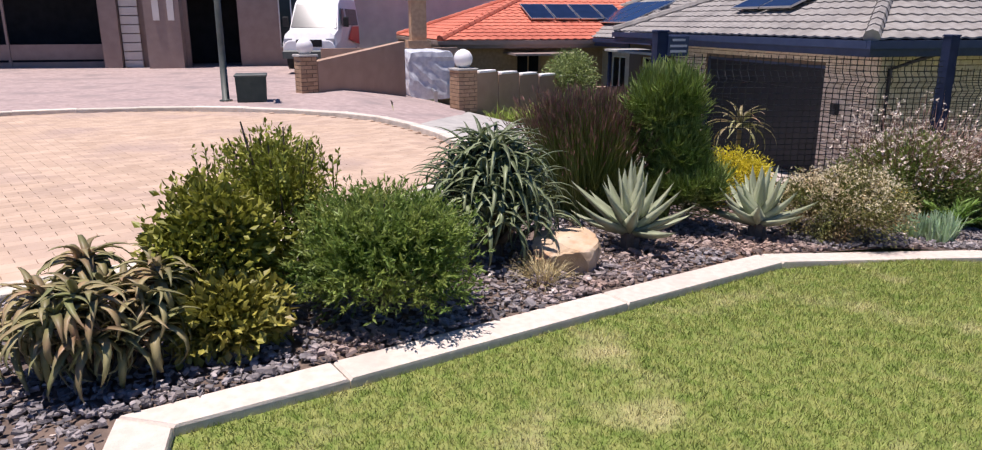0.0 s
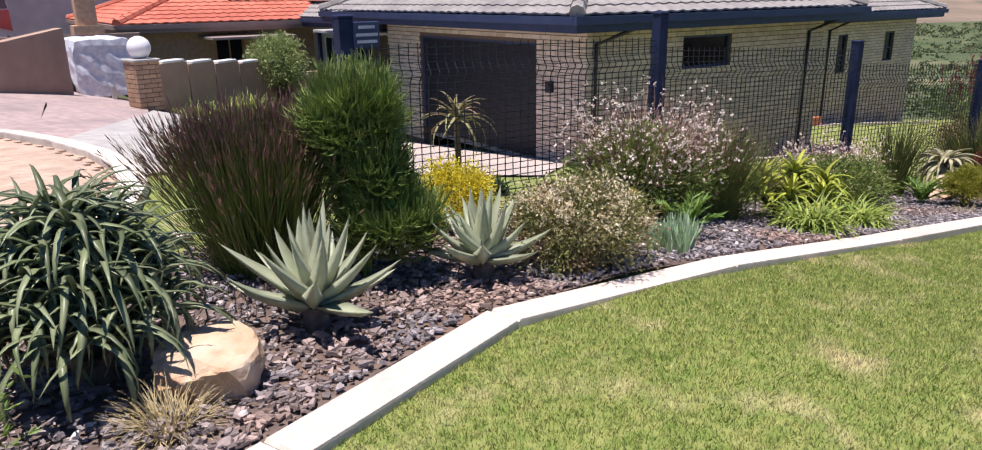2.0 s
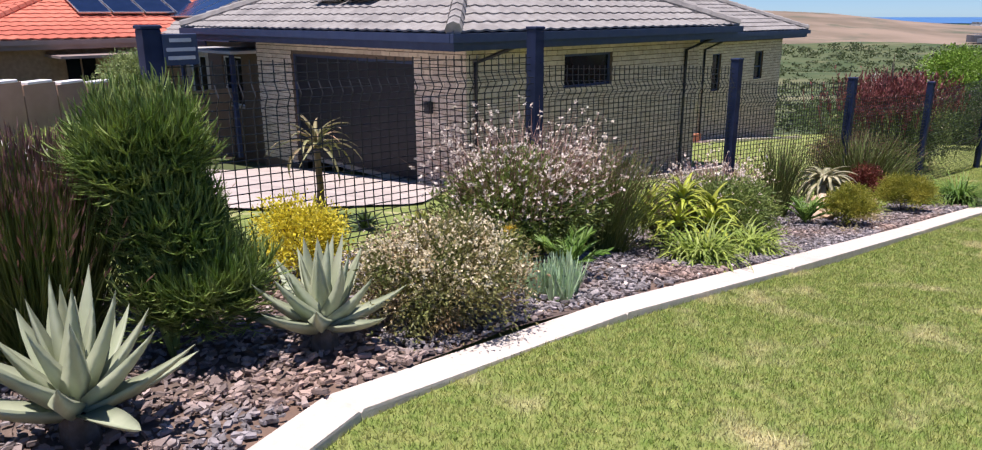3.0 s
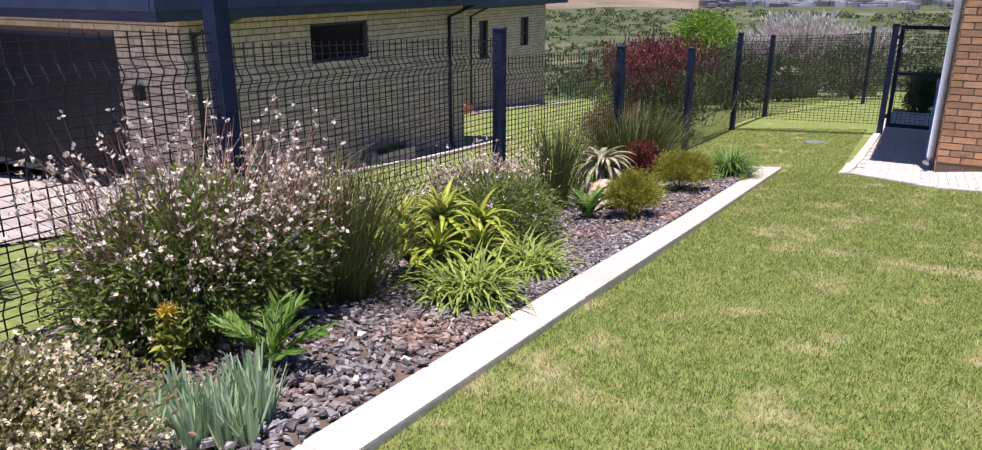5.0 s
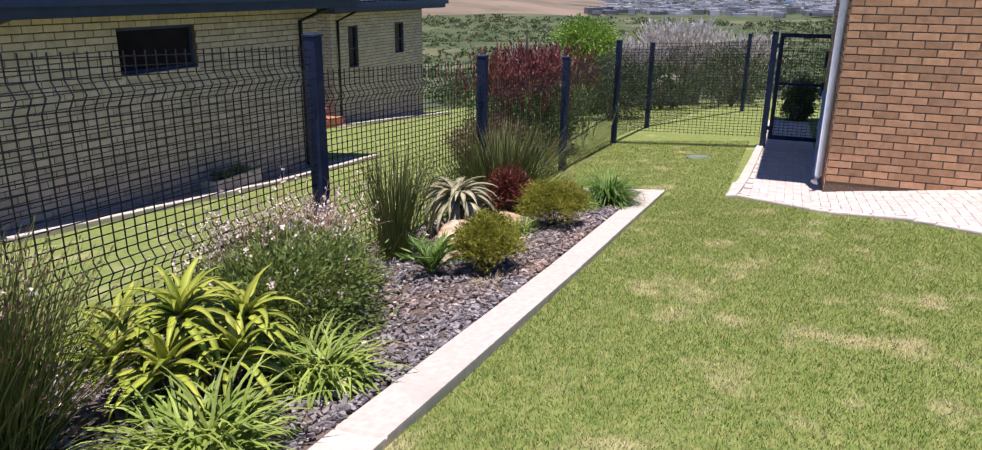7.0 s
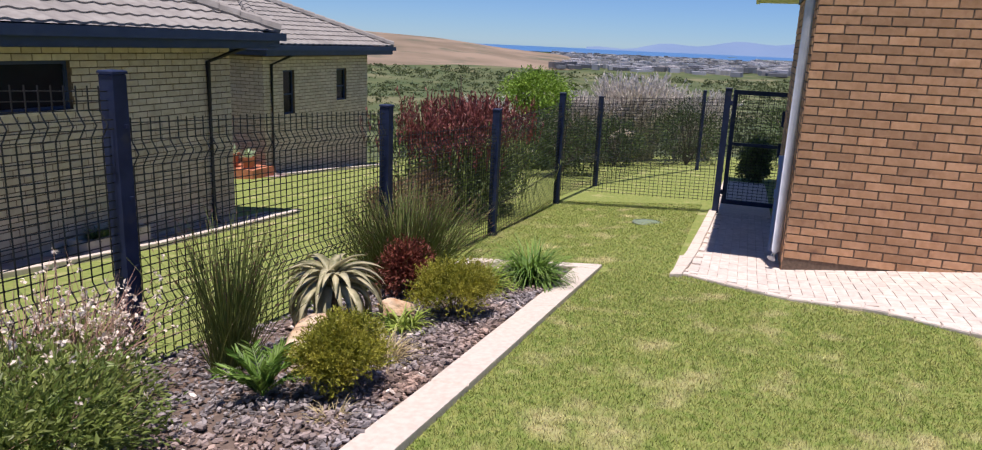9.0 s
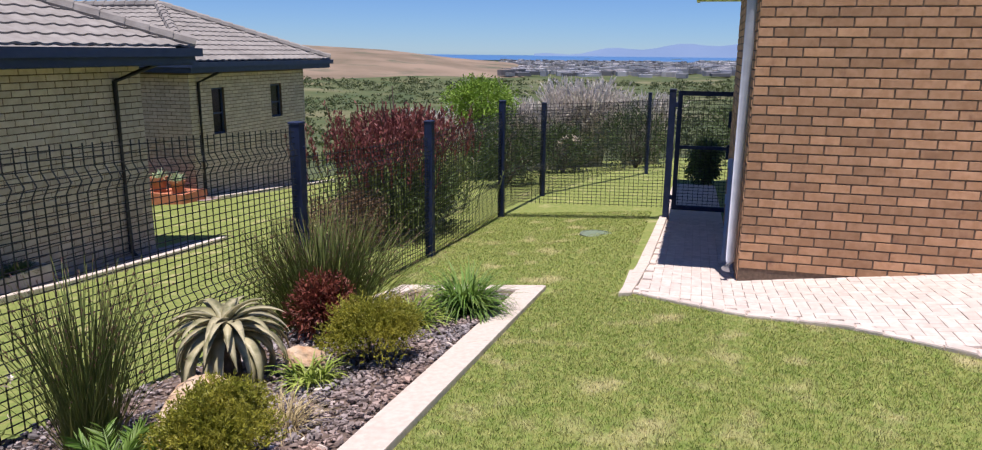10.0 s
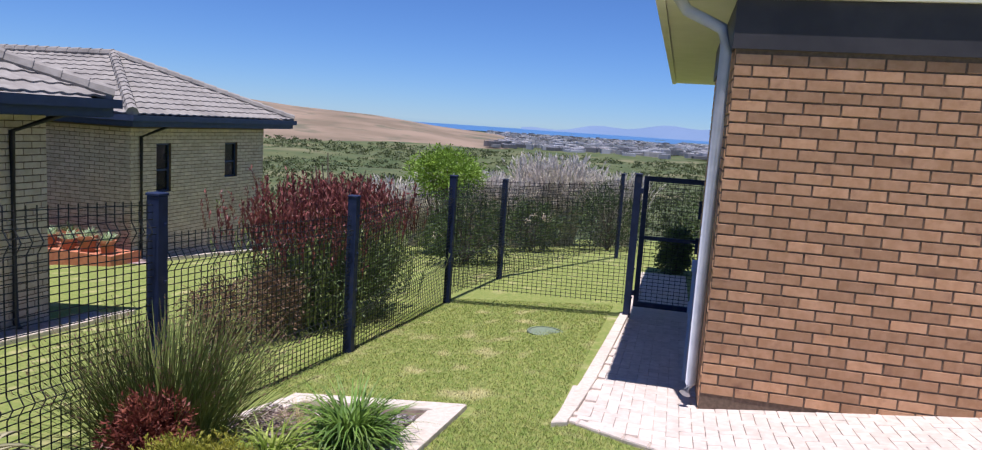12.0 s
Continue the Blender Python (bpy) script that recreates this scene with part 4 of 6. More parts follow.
def tuft(owner, rng, n, length, width, lo, hi, bend, material, name="leaf_tuft", spread=0.05, segs=4, prof="leaf", fold=0.25, at=(0, 0, 0), power=1.5, wob=0.15):
    """Grass-like leaves from a small patch."""
    a = rng.uniform(0, 2 * np.pi, n)
    rr = spread * np.sqrt(rng.uniform(0, 1, n))
    base = np.array(at) + np.stack([np.cos(a) * rr, np.sin(a) * rr, np.zeros(n)], -1)
    az = a + rng.normal(size=n) * 0.7
    v, f = ribbons(rng, base, az, rng.uniform(lo, hi, n), bend * rng.uniform(0.4, 1.4, n), length * rng.uniform(0.6, 1.1, n), width, segs, power, prof, 0.0, fold, wob)
    return tagged(part(name, Geo().add(v, f), material, owner), kind="stuff")


def leafy(owner, rng, radii, centre, clumps, n, size, material, name="foliage", aspect=0.45, spread=0.6, cl=0.22, low=-0.3):
    p, out = clump_cloud(rng, radii, clumps, n, cl, low)
    p = p + np.array(centre)
    keep = p[:, 2] > 0.015
    return tagged(part(name, Geo().quads(leaf_quads(rng, p[keep], out[keep], size, aspect, spread)), material, owner), kind="stuff")


def twigs(owner, rng, radii, centre, n, r, material, name="branchwork"):
    """Tapered branching stems from the base out to the crown."""
    g = Geo()
    for _ in range(n):
        d = rng.normal(size=3)
        d[2] = abs(d[2]) + 0.3
        d /= np.linalg.norm(d)
        tip = np.array(centre) + d * np.array(radii) * rng.uniform(0.6, 0.95)
        mid = tip * np.array((0.35, 0.35, 0.5)) + rng.normal(size=3) * 0.02
        g.tube([(0, 0, -0.02), tuple(mid), tuple(tip)], [r, r * 0.6, r * 0.25], 5, False)
    return tagged(part(name, g, material, owner), kind="stuff")


def sprigs(owner, rng, radii, centre, n, sprig, needles, nlen, material, name="foliage", up=0.5):
    """Needle sprigs over a dome: a stem line with needles to both sides."""
    p, out = clump_cloud(rng, radii, 60, n, 0.22, -0.2)
    p = p * 0.9 + np.array(centre)
    p[:, 2] = np.maximum(p[:, 2], 0.02)
    d = out + np.array((0, 0, up)) + rng.normal(size=(n, 3)) * 0.45
    d /= np.linalg.norm(d, axis=1)[:, None]
    s = rng.uniform(0, 1, (n, needles))
    L = sprig * rng.uniform(0.6, 1.2, (n, 1))
    pos = p[:, None] + d[:, None] * (s * L)[..., None]
    dd = np.repeat(d[:, None], needles, 1)
    pos, dd = pos.reshape(-1, 3), dd.reshape(-1, 3)
    return tagged(part(name, Geo().quads(leaf_quads(rng, pos, dd, nlen, 0.30, 0.55)), material, owner), kind="stuff")


def reeds(owner, rng, n, height, r, spread, lean, material, tip_mat=None, tip=0.25, name="reed_stand", bend=0.4, tip_from=0.5, least=0.55, heads=5, slim=0.22):
    a = rng.uniform(0, 2 * np.pi, n)
    rr = spread * np.sqrt(rng.uniform(0, 1, n))
    base = np.stack([np.cos(a) * rr, np.sin(a) * rr, np.zeros(n)], -1)
    az = a + rng.normal(size=n) * 0.5
    el = np.pi / 2 - np.abs(rng.normal(size=n)) * lean * (0.4 + rr / max(spread, 1e-3) * 0.6)
    ln = height * rng.uniform(least, 1.05, n)
    bd = bend * rng.uniform(0.2, 1.2, n)
    v, f = ribbons(rng, base, az, el, bd, ln, r, 5, 1.6, "stem", 0.8, 0.0)
    tagged(part(name, Geo().add(v, f), material, owner), kind="stuff")
    if tip_mat:
        rows = v.reshape(n, 6, 4, 3)
        p = rows[:, 3:6].mean(2)
        q = []
        for k in range(heads):
            s = rng.uniform(tip_from, 1.0, n)
            pos = np.where(s[:, None] < 0.5, p[:, 0] + (p[:, 1] - p[:, 0]) * s[:, None] * 2, p[:, 1] + (p[:, 2] - p[:, 1]) * (s[:, None] * 2 - 1))
            q.append(leaf_quads(rng, pos, (p[:, 2] - p[:, 1]) / (np.linalg.norm(p[:, 2] - p[:, 1], axis=1)[:, None] + 1e-9), tip * 0.16, slim, 0.25 if slim > 0.2 else 0.10))
        tagged(part("seed_head", Geo().quads(np.concatenate(q)), tip_mat, owner), kind="stuff")


def rock(x, y, size, seed, label, turn=0.0, sink=0.06):
    rng = R(seed)
    bm = bmesh.new()
    bmesh.ops.create_icosphere(bm, subdivisions=4, radius=0.5)
    off = Vector(rng.uniform(0, 50, 3))
    planes = [(Vector(rng.normal(size=3)).normalized(), rng.uniform(0.20, 0.34)) for _ in range(9)]
    for v in bm.verts:
        for n, d in planes:
            e = v.co.dot(n) - d
            if e > 0:
                v.co -= n * e * 0.985
        v.co += v.co.normalized() * (noise.noise(v.co * 5 + off) * 0.030 - abs(noise.noise(v.co * 9 + off)) * 0.045)
        v.co = Vector((v.co.x * size[0] * 1.2, v.co.y * size[1] * 1.2, v.co.z * size[2] * 1.25))
    me = bpy.data.meshes.new("rock")
    bm.to_mesh(me)
    bm.free()
    me.materials.append(M_ROCK)
    ob = new("rock", me)
    ob.matrix_basis = pose(x, y, gz(x, y) + size[2] * 0.5 - sink + 0.03, 0, 0, turn)
    return tagged(ob, label, "rock", "garden rocks")


# bed from its west end
p = plant("spider_aloe", 0.12, 3.08, "sprawling aloe with curled bronze-green leaves", "aloe")
rng = R(1)
for k in range(28):
    a, d = rng.uniform(0, 6.28), 0.29 * math.sqrt(rng.uniform(0.02, 1))
    h = rng.uniform(0.12, 0.42) * (1.15 - d)
    hx, hy = d * math.cos(a), d * math.sin(a)
    part("stem", Geo().tube([(hx * 0.3, hy * 0.3, -0.02), (hx * 0.8, hy * 0.8, h * 0.6), (hx, hy, h)], [0.016, 0.014, 0.012], 6), M_WOOD, p)
    rosette(p, rng, 16, 0.27, 0.018, 0.1, 1.25, 2.9, L_SPIDER, at=(hx, hy, h), power=1.0, wob=0.5, core=0.01)

p = plant("jade_bush", 0.55, 3.42, "round olive-green jade bush with fleshy leaves", "bush")
rng = R(2)
twigs(p, rng, (0.32, 0.28, 0.5), (0, 0, 0.28), 14, 0.018, M_WOOD)
leafy(p, rng, (0.32, 0.29, 0.38), (0.02, 0, 0.38), 80, 8500, 0.046, L_JADE, aspect=0.6, low=-0.8, cl=0.18)
p = plant("low_jade_bush", 0.64, 3.14, "low yellowish jade bush beside the slate", "bush")
rng = R(3)
twigs(p, rng, (0.22, 0.18, 0.25), (0, 0, 0.14), 8, 0.012, M_WOOD)
leafy(p, rng, (0.27, 0.19, 0.19), (0, 0, 0.17), 44, 3000, 0.050, L_JADEGOLD, aspect=0.6, low=-0.8)
p = plant("tall_shrub", 0.86, 3.82, "tall yellow-green shrub with small upright leaves", "bush")
rng = R(4)
twigs(p, rng, (0.3, 0.3, 0.8), (0, 0, 0.4), 16, 0.016, M_WOOD)
leafy(p, rng, (0.31, 0.30, 0.46), (0, 0, 0.44), 90, 9000, 0.034, L_YELLOWGREEN, spread=0.5, low=-0.8)
v, f = ribbons(rng, np.stack([rng.normal(size=60) * 0.14, rng.normal(size=60) * 0.14, np.full(60, 0.60)], -1), rng.uniform(0, 6.28, 60), 1.25, -0.2, 0.22, 0.004, 3, 1, "stem", 0.8)
tips = v.reshape(60, 4, 4, 3).mean(2)
q = np.concatenate([leaf_quads(rng, tips[:, 1] + (tips[:, 3] - tips[:, 1]) * s, np.tile((0, 0, 1.0), (60, 1)), 0.035, 0.45, 0.8) for s in np.linspace(0, 1, 14)])
tagged(part("shoot", Geo().add(v, f).quads(q), L_YELLOWGREEN, p), kind="stuff")

p = plant("needle_bush", 1.34, 3.42, "dense dark green needle-leaved bush overhanging the kerb", "bush")
rng = R(5)
twigs(p, rng, (0.36, 0.3, 0.55), (0, 0, 0.2), 18, 0.014, M_WOOD)
sprigs(p, rng, (0.47, 0.40, 0.36), (0, 0, 0.27), 4200, 0.12, 12, 0.034, L_CONIFER)

p = plant("mound_aloe", 2.13, 4.32, "large mounded aloe with arching dark green leaves", "aloe")
rng = R(6)
part("stem", Geo().tube([(0, 0, -0.03), (0.0, 0, 0.25), (0.02, 0, 0.45)], [0.08, 0.07, 0.05], 8), M_WOOD, p)
for k in range(30):
    a = k * 2.39996
    d = 0.33 * math.sqrt(k / 30)
    h = 0.62 - 0.55 * (d / 0.33) ** 2 * 0.75 + rng.uniform(-0.05, 0.05)
    hx, hy = d * math.cos(a), d * math.sin(a)
    part("branch", Geo().tube([(0, 0, 0.1), (hx * 0.6, hy * 0.6, h * 0.6), (hx, hy, h)], [0.03, 0.022, 0.016], 6), M_WOOD, p)
    rosette(p, rng, 20, 0.42, 0.0165, 0.25, 1.35, 2.6, L_MOUND, at=(hx, hy, h), power=1.1, wob=0.25, core=0.012, thick=0.4)

rock(2.47, 3.95, (0.42, 0.36, 0.33), 3, "pale orange sandstone rock half sunk in slate", 20)
p = plant("straw_tuft", 2.29, 3.74, "small tuft of dry yellow grass", "grass")
tuft(p, R(8), 260, 0.22, 0.0022, 0.3, 1.5, 0.9, L_DRY, spread=0.08)

p = plant("red_tipped_reed", 3.20, 5.36, "tall restio reed clump with red-brown tips", "reed")
reeds(p, R(9), 2300, 0.96, 0.0034, 0.24, 0.40, L_RESTIO, L_RESTIOTIP, 0.42, tip_from=0.42, least=0.8, bend=0.06, heads=4, slim=0.11)
p = plant("pencil_bush", 3.62, 4.86, "tall bright green pencil-stemmed bush", "bush")
rng = R(10)
twigs(p, rng, (0.28, 0.25, 0.9), (0, 0, 0.4), 26, 0.016, L_PENCIL)
for dx, dy, zc, rr, hh, n in ((0.12, -0.08, 0.34, 0.40, 0.36, 3400), (0.04, -0.02, 0.64, 0.31, 0.28, 1700), (-0.02, 0.02, 0.93, 0.34, 0.32, 2800)):
    pp, out = clump_cloud(rng, (rr, rr, hh), 120, n, 0.14, -0.8)
    pp = pp * rng.uniform(0.45, 0.86, (n, 1)) + np.array((dx, dy, zc))
    keep = pp[:, 2] > 0.03
    pp, out = pp[keep], out[keep]
    m = len(pp)
    az = np.arctan2(out[:, 1], out[:, 0]) + rng.normal(size=m) * 0.6
    el = np.clip(np.arcsin(np.clip(out[:, 2], -1, 1)) * 0.6 + 0.45 + rng.normal(size=m) * 0.4, -0.3, 1.5)
    g = Geo()
    v, f = ribbons(rng, pp, az, el, -0.35, 0.115, 0.0044, 3, 1, "stem", 0.9)
    g.add(v, f)
    fork = v.reshape(m, 4, 4, 3).mean(2)[:, 1:3]
    for k, turn in ((0, 0.6), (1, -0.6), (1, 0.25)):
        g.add(*ribbons(rng, fork[:, k], az + turn + rng.normal(size=m) * 0.3, el + 0.2, -0.4, 0.08, 0.0038, 2, 1, "stem", 0.9))
    tagged(part("pencil_stem", g, L_PENCIL, p), kind="stuff")

for x, y, ln, seed in ((3.08, 4.3, 0.45, 11), (4.15, 4.45, 0.38, 12)):
    p = plant("grey_aloe", x, y, "grey-green rosette aloe with broad pointed leaves among slate", "aloe", "grey rosette aloes")
    rosette(p, R(seed), 26, ln, 0.055, 0.10, 1.38, -0.36, L_AGAVE, at=(0, 0, 0.10), prof="spike", thick=0.45, fold=0.55, power=1.4, wob=0.14, core=0.05, split=True, shrink=0.10, segs=8)
    part("stem", Geo().tube([(0, 0, -0.04), (0, 0, 0.13)], [0.07, 0.06], 8), M_WOOD, p)
p = plant("yellow_shrub", 4.62, 5.45, "small golden-yellow leaved shrub by the fence", "bush")
rng = R(13)
twigs(p, rng, (0.2, 0.2, 0.4), (0, 0, 0.2), 8, 0.01, M_WOOD)
leafy(p, rng, (0.31, 0.28, 0.29), (0, 0, 0.28), 60, 6500, 0.028, L_GOLD, low=-0.7)

p = plant("tree_aloe", 6.2, 7.9, "young tree aloe with drooping leaves beyond the fence", "aloe", lift=0.0)
part("trunk", Geo().tube([(0, 0, -0.03), (0.02, 0.01, 0.3), (0.0, 0, 0.66)], [0.045, 0.035, 0.03], 8), L_DRYBROWN, p)
rosette(p, R(14), 28, 0.56, 0.022, 0.2, 1.3, 2.0, L_SPIDER, at=(0, 0, 0.66), power=1.1, wob=0.3, core=0.02)

p = plant("cushion_bush", 4.82, 4.42, "low cushion bush covered in tiny cream flowers, spilling over the kerb", "bush")
rng = R(15)
twigs(p, rng, (0.4, 0.32, 0.35), (0, 0, 0.1), 18, 0.008, M_WOOD)
leafy(p, rng, (0.56, 0.46, 0.37), (0, 0, 0.18), 180, 24000, 0.024, L_CUSHION, low=-0.3, cl=0.16)
pp, out = clump_cloud(rng, (0.61, 0.50, 0.41), 180, 3600, 0.10, -0.2)
pp[:, 2] += 0.21
pp = pp[pp[:, 2] > 0.04]
q = np.concatenate([leaf_quads(rng, pp, out[:len(pp)], 0.014, 0.8, 1.2) for _ in range(4)])
tagged(part("blossom", Geo().quads(q), L_CREAM, p, "tiny cream flowers"), kind="stuff")


def gaura(x, y, radii, seed, n_leaf, n_stem, reach, label):
    """Airy bush: leafy base, thin wands and white flowers."""
    p = plant("gaura_bush", x, y, label, "bush", "white-flowered gaura bushes")
    rng = R(seed)
    twigs(p, rng, (radii[0], radii[1], radii[2] * 1.4), (0, 0, 0.15), 26, 0.006, L_PINKSTEM)
    leafy(p, rng, radii, (0, 0, radii[2] * 0.65), 110, n_leaf, 0.043, L_GAURA, aspect=0.32, spread=0.6, cl=0.2, low=-0.6)
    a = rng.uniform(0, 6.28, n_stem)
    rr = np.sqrt(rng.uniform(0, 1, n_stem))
    base = np.stack([np.cos(a) * rr * radii[0] * 0.7, np.sin(a) * rr * radii[1] * 0.7, radii[2] * rng.uniform(0.5, 1.2, n_stem)], -1)
    v, f = ribbons(rng, base, a + rng.normal(size=n_stem) * 0.6, rng.uniform(0.5, 1.5, n_stem), rng.uniform(-0.2, 0.5, n_stem), reach * rng.uniform(0.4, 1.05, n_stem), 0.0024, 5, 1, "stem", 0.9)
    tagged(part("flower_wand", Geo().add(v, f), L_PINKSTEM, p, "thin pinkish flower wands"), kind="stuff")
    pts = v.reshape(n_stem, 6, 4, 3).mean(2)
    fl = []
    for k in range(2, 6):
        m = rng.uniform(size=n_stem) < (0.4 if k > 3 else 0.2)
        c = pts[m, k]
        for _ in range(5):
            fl.append(leaf_quads(rng, c + rng.normal(size=c.shape) * 0.004, rng.normal(size=c.shape), 0.021, 0.75, 0.4))
    s_p, s_o = clump_cloud(rng, (radii[0] * 1.04, radii[1] * 1.04, radii[2] * 1.04), 80, n_stem // 2, 0.2, -0.5)
    s_p[:, 2] += radii[2] * 0.65
    s_p = s_p[s_p[:, 2] > 0.05]
    for _ in range(4):
        fl.append(leaf_quads(rng, s_p + rng.normal(size=s_p.shape) * 0.004, rng.normal(size=s_p.shape), 0.020, 0.75, 0.4))
    tagged(part("blossom", Geo().quads(np.concatenate(fl)), L_FLOWER, p, "small white four-petalled flowers"), kind="stuff")


gaura(6.42, 5.38, (0.80, 0.47, 0.50), 16, 30000, 720, 0.64, "broad gaura bush dotted with white flowers before the fence")
gaura(7.15, 5.55, (0.46, 0.4, 0.42), 17, 7000, 130, 0.5, "smaller gaura bush dotted with white flowers")
gaura(9.55, 5.65, (0.85, 0.38, 0.32), 18, 9000, 620, 0.5, "airy gaura bush with white flowers along the fence")
gaura(9.0, 5.22, (0.85, 0.56, 0.34), 19, 22000, 50, 0.30, "low green gaura bush with few white flowers")

p = plant("green_reed", 7.2, 5.3, "fine-stemmed green reed clump beside the gaura", "reed", "green reed clumps")
reeds(p, R(48), 1000, 0.88, 0.0032, 0.24, 0.40, L_RESTIO, L_RESTIOTIP, 0.15)
for k, (x, y) in enumerate([(5.6, 6.9), (6.15, 7.05), (6.7, 6.95), (7.3, 7.1), (7.9, 7.2), (8.5, 7.1)]):
    p = plant("border_succulent", x, y, "low dark green succulent in the border beyond the fence", "succulent", "border succulents", lift=0.0)
    rosette(p, R(49 + k), 26, 0.22, 0.025, 0.2, 1.4, 0.7, L_SHRUB if k % 2 else L_JADE, split=False)
p = plant("silver_plant", 5.62, 4.42, "clump of silver-green finger-leaved succulent at the kerb", "succulent")
rng = R(20)
for k in range(17):
    a, d = rng.uniform(0, 6.28), 0.19 * math.sqrt(rng.uniform(0, 1))
    tuft(p, rng, 34, 0.22, 0.0085, 1.05, 1.57, -0.1, L_SILVER, "finger_leaf", 0.025, 3, "stem", 0.3, (d * math.cos(a) * 1.3, d * math.sin(a), 0))


def cycad(x, y, size, seed, label):
    p = plant("cycad", x, y, label, "fern")
    rng = R(seed)
    n = 11
    az = np.arange(n) * 2.4
    v, f = ribbons(rng, np.zeros((n, 3)) + np.array((0, 0, 0.03)), az, rng.uniform(0.85, 1.45, n), 0.7, size, 0.004, 8, 1.2, "stem", 0.8)
    mids = v.reshape(n, 9, 4, 3).mean(2)
    q = []
    for k in range(2, 9):
        for s in np.linspace(0, 1, 4):
            c = mids[:, k - 1] + (mids[:, k] - mids[:, k - 1]) * s
            d = mids[:, k] - mids[:, k - 1]
            d /= np.linalg.norm(d, axis=1)[:, None]
            side = np.cross(d, np.array((0, 0, 1.0)))
            for sg in (-1, 1):
                q.append(leaf_quads(rng, c, d * 0.8 + side * sg, size * 0.30, 0.18, 0.06))
    q = np.stack(q)
    per = f.reshape(4, n, 8, 4)
    for i in range(n):
        tagged(part("frond", Geo().add(v[i * 36:(i + 1) * 36], per[:, i].reshape(-1, 4) - i * 36).quads(q[:, i]), L_FERN, p), kind="stuff")


cycad(6.14, 4.68, 0.30, 21, "small bright green cycad beside the slate")
cycad(10.42, 4.95, 0.30, 22, "small light green cycad among slate")
p = plant("pincushion", 5.88, 4.98, "young pincushion shrub with one yellow flower head", "bush")
rng = R(23)
part("stem", Geo().tube([(0, 0, -0.02), (0.01, 0, 0.18), (0, 0, 0.3)], [0.012, 0.009, 0.006], 6), L_PINKSTEM, p)
q = [leaf_quads(rng, np.stack([rng.normal(size=160) * 0.03, rng.normal(size=160) * 0.03, rng.uniform(0.02, 0.27, 160)], -1), np.stack([rng.normal(size=160), rng.normal(size=160), np.full(160, 0.6)], -1), 0.05, 0.4, 0.3)]
part("leaves", Geo().quads(np.concatenate(q)), L_YELLOWGREEN, p)
part("flower_head", Geo().quads(leaf_quads(rng, np.tile((0, 0, 0.30), (140, 1)) + rng.normal(size=(140, 3)) * 0.01, rng.normal(size=(140, 3)) + np.array((0, 0, 0.8)), 0.05, 0.12, 0.3)), L_YELLOW, p, "yellow flower head")

p = plant("lime_aloe", 8.0, 4.95, "lime-green leafy aloe clump", "aloe")
rng = R(24)
for hx, hy, hz in ((0, 0.05, 0.40), (0.26, -0.08, 0.30), (-0.22, -0.06, 0.26), (0.05, -0.2, 0.22), (0.2, 0.2, 0.3), (-0.25, 0.2, 0.24), (-0.1, 0.3, 0.3)):
    part("stem", Geo().tube([(hx * 0.3, hy * 0.3, -0.02), (hx * 0.7, hy * 0.7, hz * 0.6), (hx, hy, hz)], [0.03, 0.026, 0.022], 7), M_WOOD, p)
    rosette(p, rng, 28, 0.37, 0.025, 0.0, 1.4, 1.8, L_LIME, at=(hx, hy, hz), power=1.2, wob=0.25, core=0.015, thick=0.25)
for x, y, ln, n, seed in ((7.58, 4.54, 0.45, 380, 25), (8.45, 4.60, 0.42, 320, 26)):
    p = plant("lily_clump", x, y, "green strap-leaved lily clump beside the kerb", "lily", "strap-leaved lily clumps")
    for k in range(5):
        tuft(p, R(seed + 100 * k), n // 5, ln, 0.0095, 0.6, 1.5, 2.6, L_LILY, "leaf_fan", 0.07, 6, at=(0.09 * math.cos(k * 1.26), 0.09 * math.sin(k * 1.26), 0))

p = plant("green_reed", 10.85, 5.5, "upright dark green restio reed clump against the fence", "reed", "green reed clumps")
reeds(p, R(27), 330, 0.98, 0.0036, 0.12, 0.30, L_RESTIO, L_RESTIOTIP, 0.15)
p = plant("green_reed", 13.5, 5.55, "wide green restio reed clump against the fence", "reed", "green reed clumps")
reeds(p, R(28), 1100, 1.0, 0.0038, 0.34, 0.6, L_RESTIO, L_RESTIOTIP, 0.15)
p = plant("banded_aloe", 11.95, 5.42, "round aloe with downcurved olive and cream leaves", "aloe")
rosette(p, R(29), 64, 0.56, 0.041, 0.05, 1.2, 2.6, L_STRIPE, at=(0, 0, 0.30), power=1.0, wob=0.12, core=0.05, thick=0.4, segs=8, split=True)
part("stem", Geo().tube([(0, 0, -0.03), (0, 0, 0.28)], [0.09, 0.07], 8), M_WOOD, p)
rock(11.12, 5.02, (0.66, 0.36, 0.32), 7, "long orange sandstone rock in the slate bed", 25)
rock(12.2, 5.0, (0.40, 0.3, 0.30), 9, "pale sandstone rock behind the tufts", 60)
